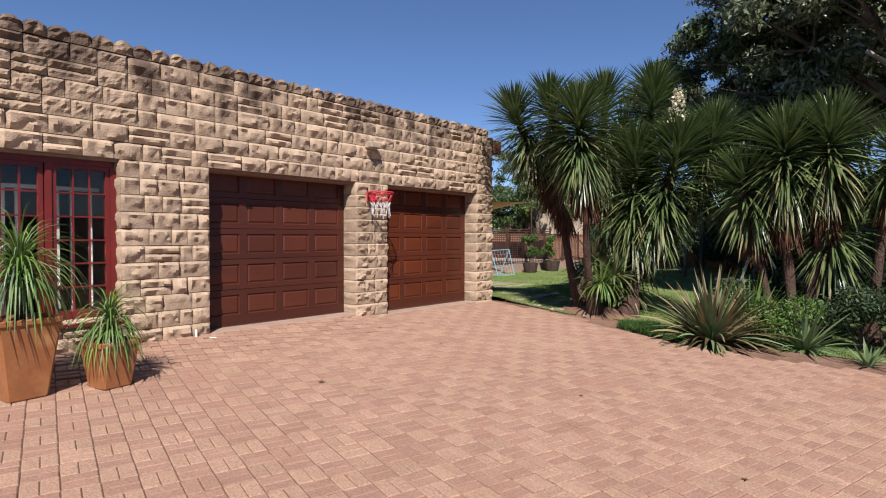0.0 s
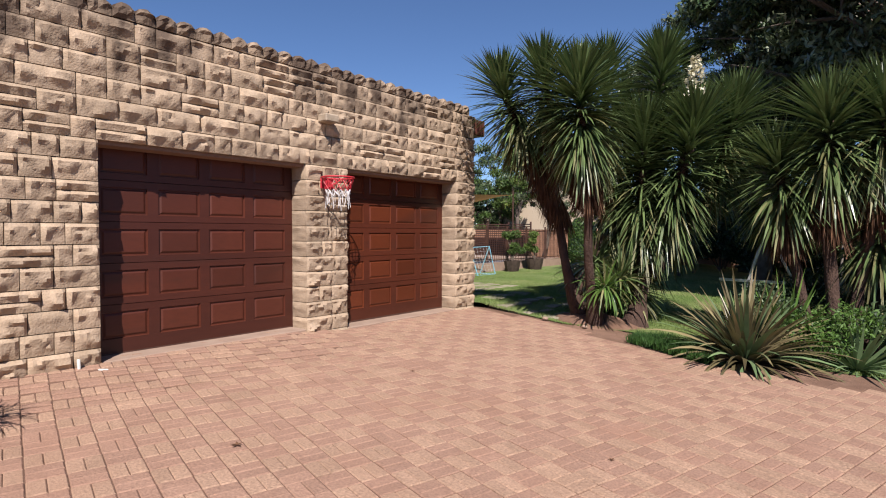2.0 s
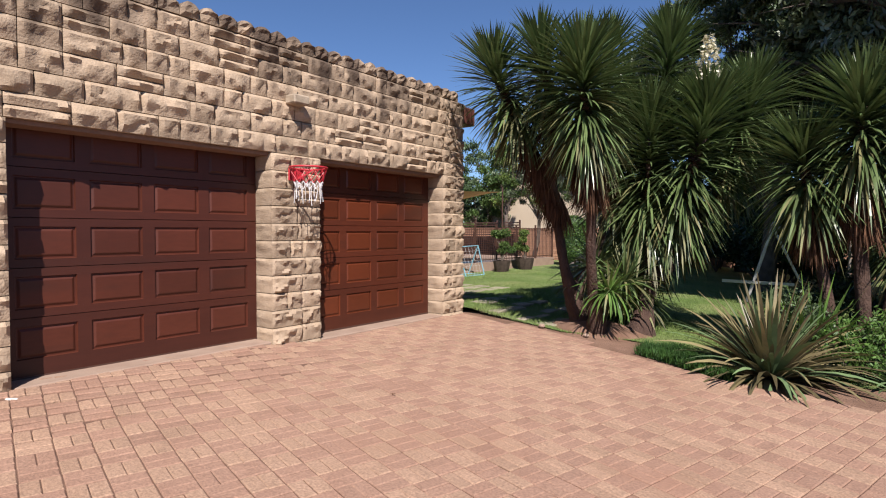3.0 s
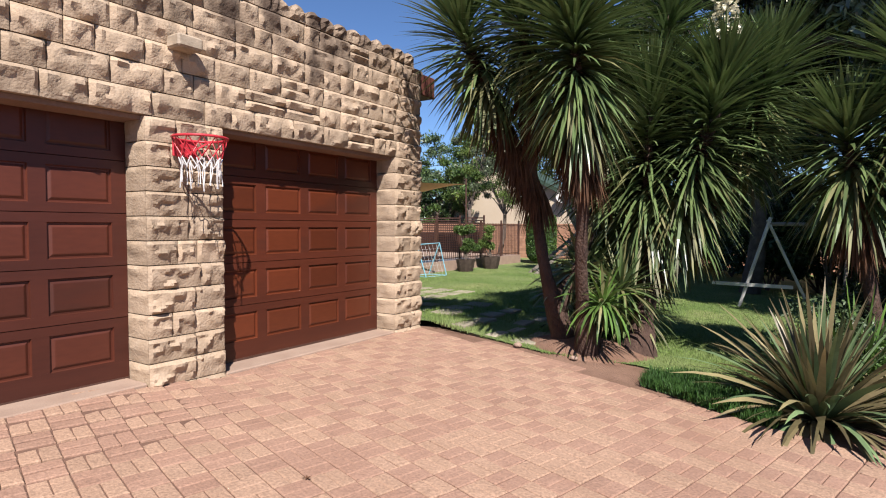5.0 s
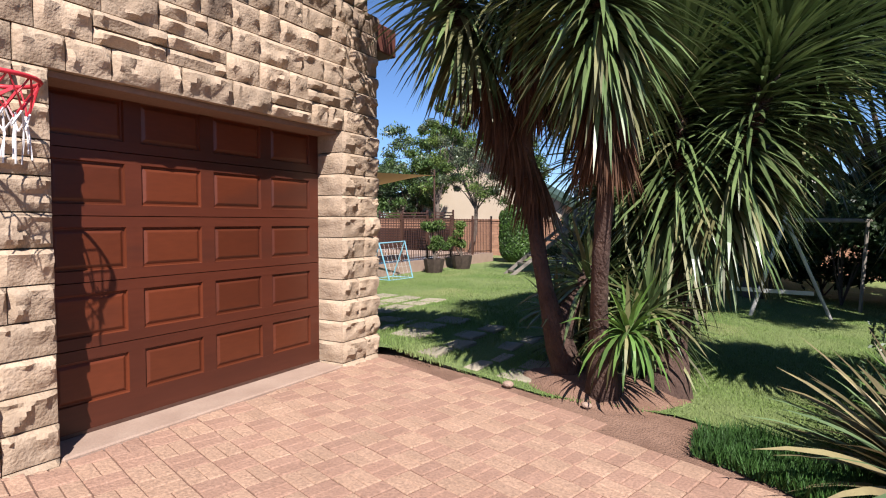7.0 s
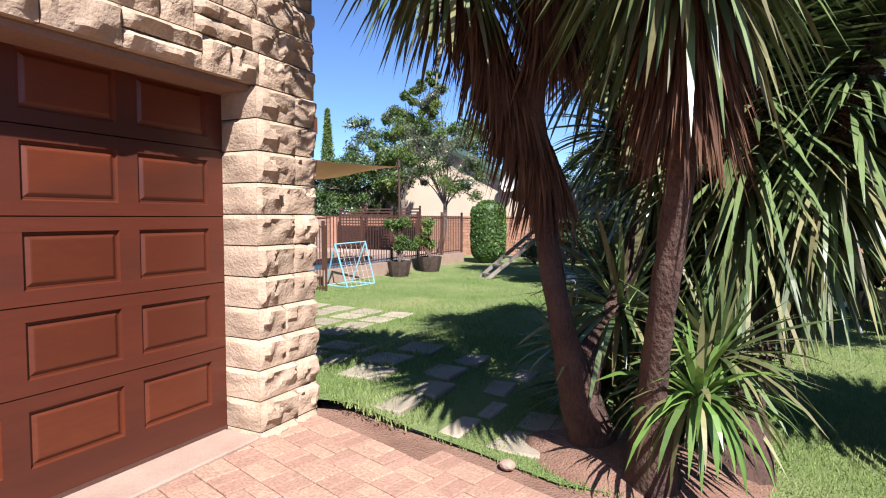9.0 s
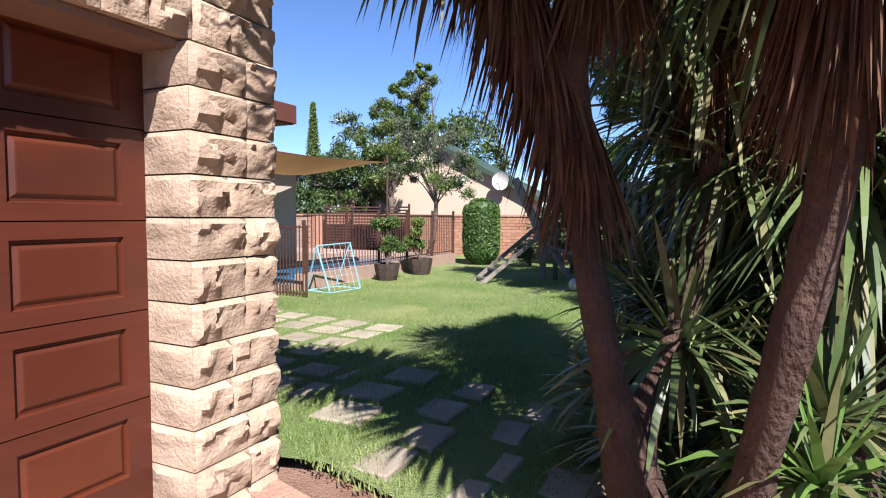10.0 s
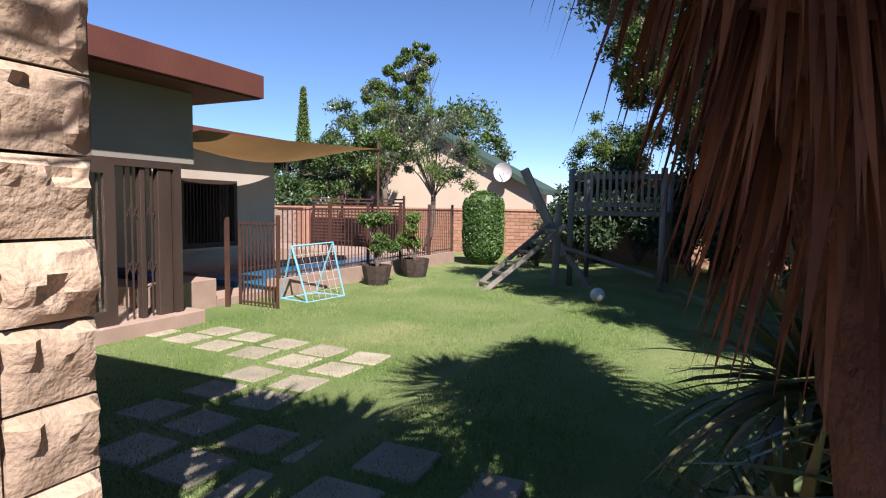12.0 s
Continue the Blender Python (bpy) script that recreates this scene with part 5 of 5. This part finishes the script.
nh = thing("neighbour_house", (-14.0, 31.0, 0.0), "cream gabled neighbouring house with a green roof", "house")
HYN = 29.0
gx0, gx1, ap, zt, ze = -18.4, -9.3, -13.9, 4.75, 2.35
g = Shape()
g.add([(gx0, HYN, -0.2), (gx1, HYN, -0.2), (gx1, HYN, ze), (ap, HYN, zt), (gx0, HYN, ze), (gx0, HYN + 2, -0.2), (gx1, HYN + 2, -0.2), (gx1, HYN + 2, ze), (ap, HYN + 2, zt), (gx0, HYN + 2, ze)],
      [(0, 1, 2, 3, 4), (9, 8, 7, 6, 5), (1, 6, 7, 2), (5, 0, 4, 9)])
part("wall", g, NEIGHBOUR, nh)
for sx, ex in ((gx0 - 0.45, -1), (gx1 + 0.45, 1)):
    sl_ = (zt - ze) / (ap - gx0)
    zl = zt - abs(sx - ap) * (zt - ze) / abs((gx0 if ex < 0 else gx1) - ap)
    r = Shape()
    y0_, y1_ = HYN - 0.3, HYN + 2.2
    vs = [(sx, y0_, zl + 0.02), (ap, y0_, zt + 0.02), (ap, y1_, zt + 0.02), (sx, y1_, zl + 0.02)]
    vs += [(x, y, z + 0.2) for x, y, z in vs]
    r.add(vs, [(0, 1, 2, 3), (7, 6, 5, 4), (0, 4, 5, 1), (1, 5, 6, 2), (2, 6, 7, 3), (3, 7, 4, 0)])
    part("roof", r, GREENROOF, nh)
dish = thing("satellite_dish", (-10.35, HYN, 2.8), "white round satellite dish on the gable wall", "satellite dish")
ds = Shape()
n = 20
for rr, out in ((0.0, 0.0), (0.14, 0.012), (0.28, 0.05), (0.36, 0.09)):
    for k in range(n):
        a = 6.2832 * k / n
        ds.v.append((-10.35 + rr * math.cos(a), HYN - 0.35 - out, 2.95 + rr * math.sin(a)))
for j in range(3):
    ds.f += [(j * n + k, j * n + (k + 1) % n, j * n + n + (k + 1) % n, j * n + n + k) for k in range(n)]
part("reflector", ds, WHITEPAINT, dish, smooth=True)
part("arm", Shape().beam((-10.35, HYN, 2.8), (-10.35, HYN - 0.36, 2.9), 0.04).beam((-10.35, HYN - 0.4, 2.62), (-10.35, HYN - 0.8, 2.85), 0.025), GREYWOOD, dish)



def shift(names, dx, dy, dz):
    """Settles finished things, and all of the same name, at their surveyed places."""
    for o in list(scene.objects):
        if o.parent is None and o.name.split(".")[0] in names:
            o.location += Vector((dx, dy, dz))


shift(("wall_patio", "roof_patio", "fascia_patio", "wall_patio_inner", "sliding_door"), 0, -0.27, -0.04)
shift(("plinth_patio",), 0, -0.27, 0.03)
shift(("wall_house", "roof_house", "window_2", "partition_house", "shade_sail"), 0, -0.42, -0.08)
shift(("pool_terrace", "pool_water", "pool_cover", "pool_fence", "edging_mulch"), 0, -0.6, -0.05)
shift(("basket_planter", "potted_shrub"), 0.02, -0.68, 0)
shift(("pool_gate",), -0.05, -0.35, -0.03)
shift(("rebound_goal",), -0.2, -0.1, 0)
shift(("neighbour_house", "satellite_dish"), -0.5, 0, -0.22)
shift(("wall_boundary", "coping_boundary"), 0, 0, -0.2)
shift(("topiary_bush",), -0.38, 0, 0)
shift(("play_frame",), -0.2, -0.5, 0)
shift(("yucca", "young_yucca"), -0.1, 0.1, 0)
shift(("flax_plant", "agave", "small_agave"), -0.08, 0.15, 0)

# ---------------- stepping slabs ----------------
placed = [(-8.87 + 0.522 * k, 13.18 - 0.055 * k) for k in range(5)]
placed += [(-9.42 + 0.526 * k, 12.78 - 0.046 * k) for k in range(6)]
for row, (y, first, n) in enumerate(((12.1, -7.33, 2), (11.63, -7.3, 2), (11.13, -7.34, 7), (10.63, -6.89, 6), (10.12, -5.3, 4), (9.68, -4.85, 3))):
    placed += [(first + 0.5 * k, y - 0.02 * k) for k in range(n)]
sb = Shape().box(-0.185, 0.185, -0.18, 0.18, -0.05, 0.0, 0.012).mesh("stepping_slab", SLAB)
for x, y in placed:
    o = tagged(new("stepping_slab", sb), "square weathered sandy stepping slab in the lawn", "stepping slab", "stepping slabs")
    o.matrix_world = pose(x + rnd(-0.02, 0.02), y + rnd(-0.02, 0.02), gz(x) + 0.014, rnd(-0.8, 0.8), rnd(-0.8, 0.8), rnd(-4, 4))

# ---------------- stone blocks ----------------
near = sorted(range(len(blocks)), key=lambda i: (blocks[i][0] < 2.4, blocks[i][2] > 2.4, -blocks[i][0]))
single = set(near[:300])
rest = Shape()
for i, (ya, yb, za, zb, deep, corner) in enumerate(blocks):
    me = rock_mesh(yb - ya, zb - za, deep, ya > 8.5 or (5.7 < ya < 6.6 and zb < 2.1), corner, i % 4)
    jut = rnd(-0.006, 0.006)
    if i in single:
        part("stone_block", me, None, wall).location = (WX - 0.016 + jut, ya, za)
    else:
        rest.add([(v.co.x + WX - 0.016 + jut, v.co.y + ya, v.co.z + za) for v in me.vertices], [list(p.vertices) for p in me.polygons])
tagged(part("stonework", rest, STONE, wall), kind="stuff")
capm = [rock(0.2, 0.16, 0.3, 5, 4, 300 + k, 0.03).mesh("coping_stone", STONE) for k in range(6)]
for me in capm:
    for v in me.vertices:
        if v.co.z > 0.1:
            v.co.z -= 0.5 * abs(v.co.y - 0.1) ** 2 / 0.1 + 0.01 * random.random()
cope = tagged(part("coping", Shape().box(CX - 0.24, CX - 0.02, SEE, Y1 - 0.06, cap_z, cap_z + 0.08), MORTAR), "row of rough stained sandstone coping blocks", "coping", kind="structure")
y = SEE
k = 0
while y + 0.2 <= Y1 + 0.01:
    part("coping_stone", capm[k % 6], None, cope).location = (WX - 0.01 + rnd(-0.008, 0.008), y, cap_z + rnd(-0.004, 0.006))
    y += 0.2
    k += 1

# ---------------- brick paving ----------------
CELL = 0.197
ANG = radians(-14.0)
ca, sa = math.cos(ANG), math.sin(ANG)
pave = tagged(new("paving", None), "reddish brick paving laid in a basket weave", "paving", kind="structure")
shapes = [Shape(), Shape()]
paver_me = {}
for o in (0, 1):
    for m_i, mt in enumerate((PAVER_A, PAVER_B)):
        L2, W2 = (CELL / 2 - 0.004, CELL / 4 - 0.0022) if o == 0 else (CELL / 4 - 0.0022, CELL / 2 - 0.004)
        s = Shape()
        e = 0.006
        s.v += [(-L2, -W2, -0.03), (L2, -W2, -0.03), (L2, W2, -0.03), (-L2, W2, -0.03), (-L2, -W2, -e), (L2, -W2, -e), (L2, W2, -e), (-L2, W2, -e),
                (-L2 + e, -W2 + e, 0), (L2 - e, -W2 + e, 0), (L2 - e, W2 - e, 0), (-L2 + e, W2 - e, 0)]
        s.f += [(0, 1, 5, 4), (1, 2, 6, 5), (2, 3, 7, 6), (3, 0, 4, 7), (4, 5, 9, 8), (5, 6, 10, 9), (6, 7, 11, 10), (7, 4, 8, 11), (8, 9, 10, 11)]
        paver_me[(o, m_i)] = s.mesh("paver", mt)
n_single = 0
for i in range(-75, 60):
    for j in range(-55, 80):
        u, v = i * CELL, j * CELL
        cx, cy_ = u * ca - v * sa - 3.0, u * sa + v * ca + 3.2
        if not (WX - 0.1 < cx < 7.5 and -5.0 < cy_ < edge_y(cx) - 0.08):
            continue
        o = (i + j) % 2
        light = o if random.random() < 0.94 else 1 - o
        for h in (-1, 1):
            du, dv = (0, h * CELL / 4) if o == 0 else (h * CELL / 4, 0)
            px, py = cx + du * ca - dv * sa, cy_ + du * sa + dv * ca
            z = gz(px, py) + rnd(-0.0025, 0.0025)
            tilt = (rnd(-0.012, 0.012), rnd(-0.012, 0.012) + 0.055)
            if n_single < 300 and -3.6 < cx < -1.2 and 3.0 < cy_ < 7.5:
                ob = part("paver", paver_me[(o, light)], None, pave)
                ob.matrix_basis = Matrix.Translation((px, py, z)) @ Matrix.Rotation(tilt[1], 4, "Y") @ Matrix.Rotation(ANG, 4, "Z")
                n_single += 1
            else:
                me = paver_me[(o, light)]
                shapes[light].add([(px + q.co.x * ca - q.co.y * sa, py + q.co.x * sa + q.co.y * ca, z + q.co.z - tilt[1] * (q.co.x * ca - q.co.y * sa) + tilt[0] * q.co.y) for q in me.vertices],
                                  [list(p.vertices) for p in me.polygons])
tagged(part("light_pavers", shapes[0], PAVER_A, pave), kind="stuff")
tagged(part("pink_pavers", shapes[1], PAVER_B, pave), kind="stuff")
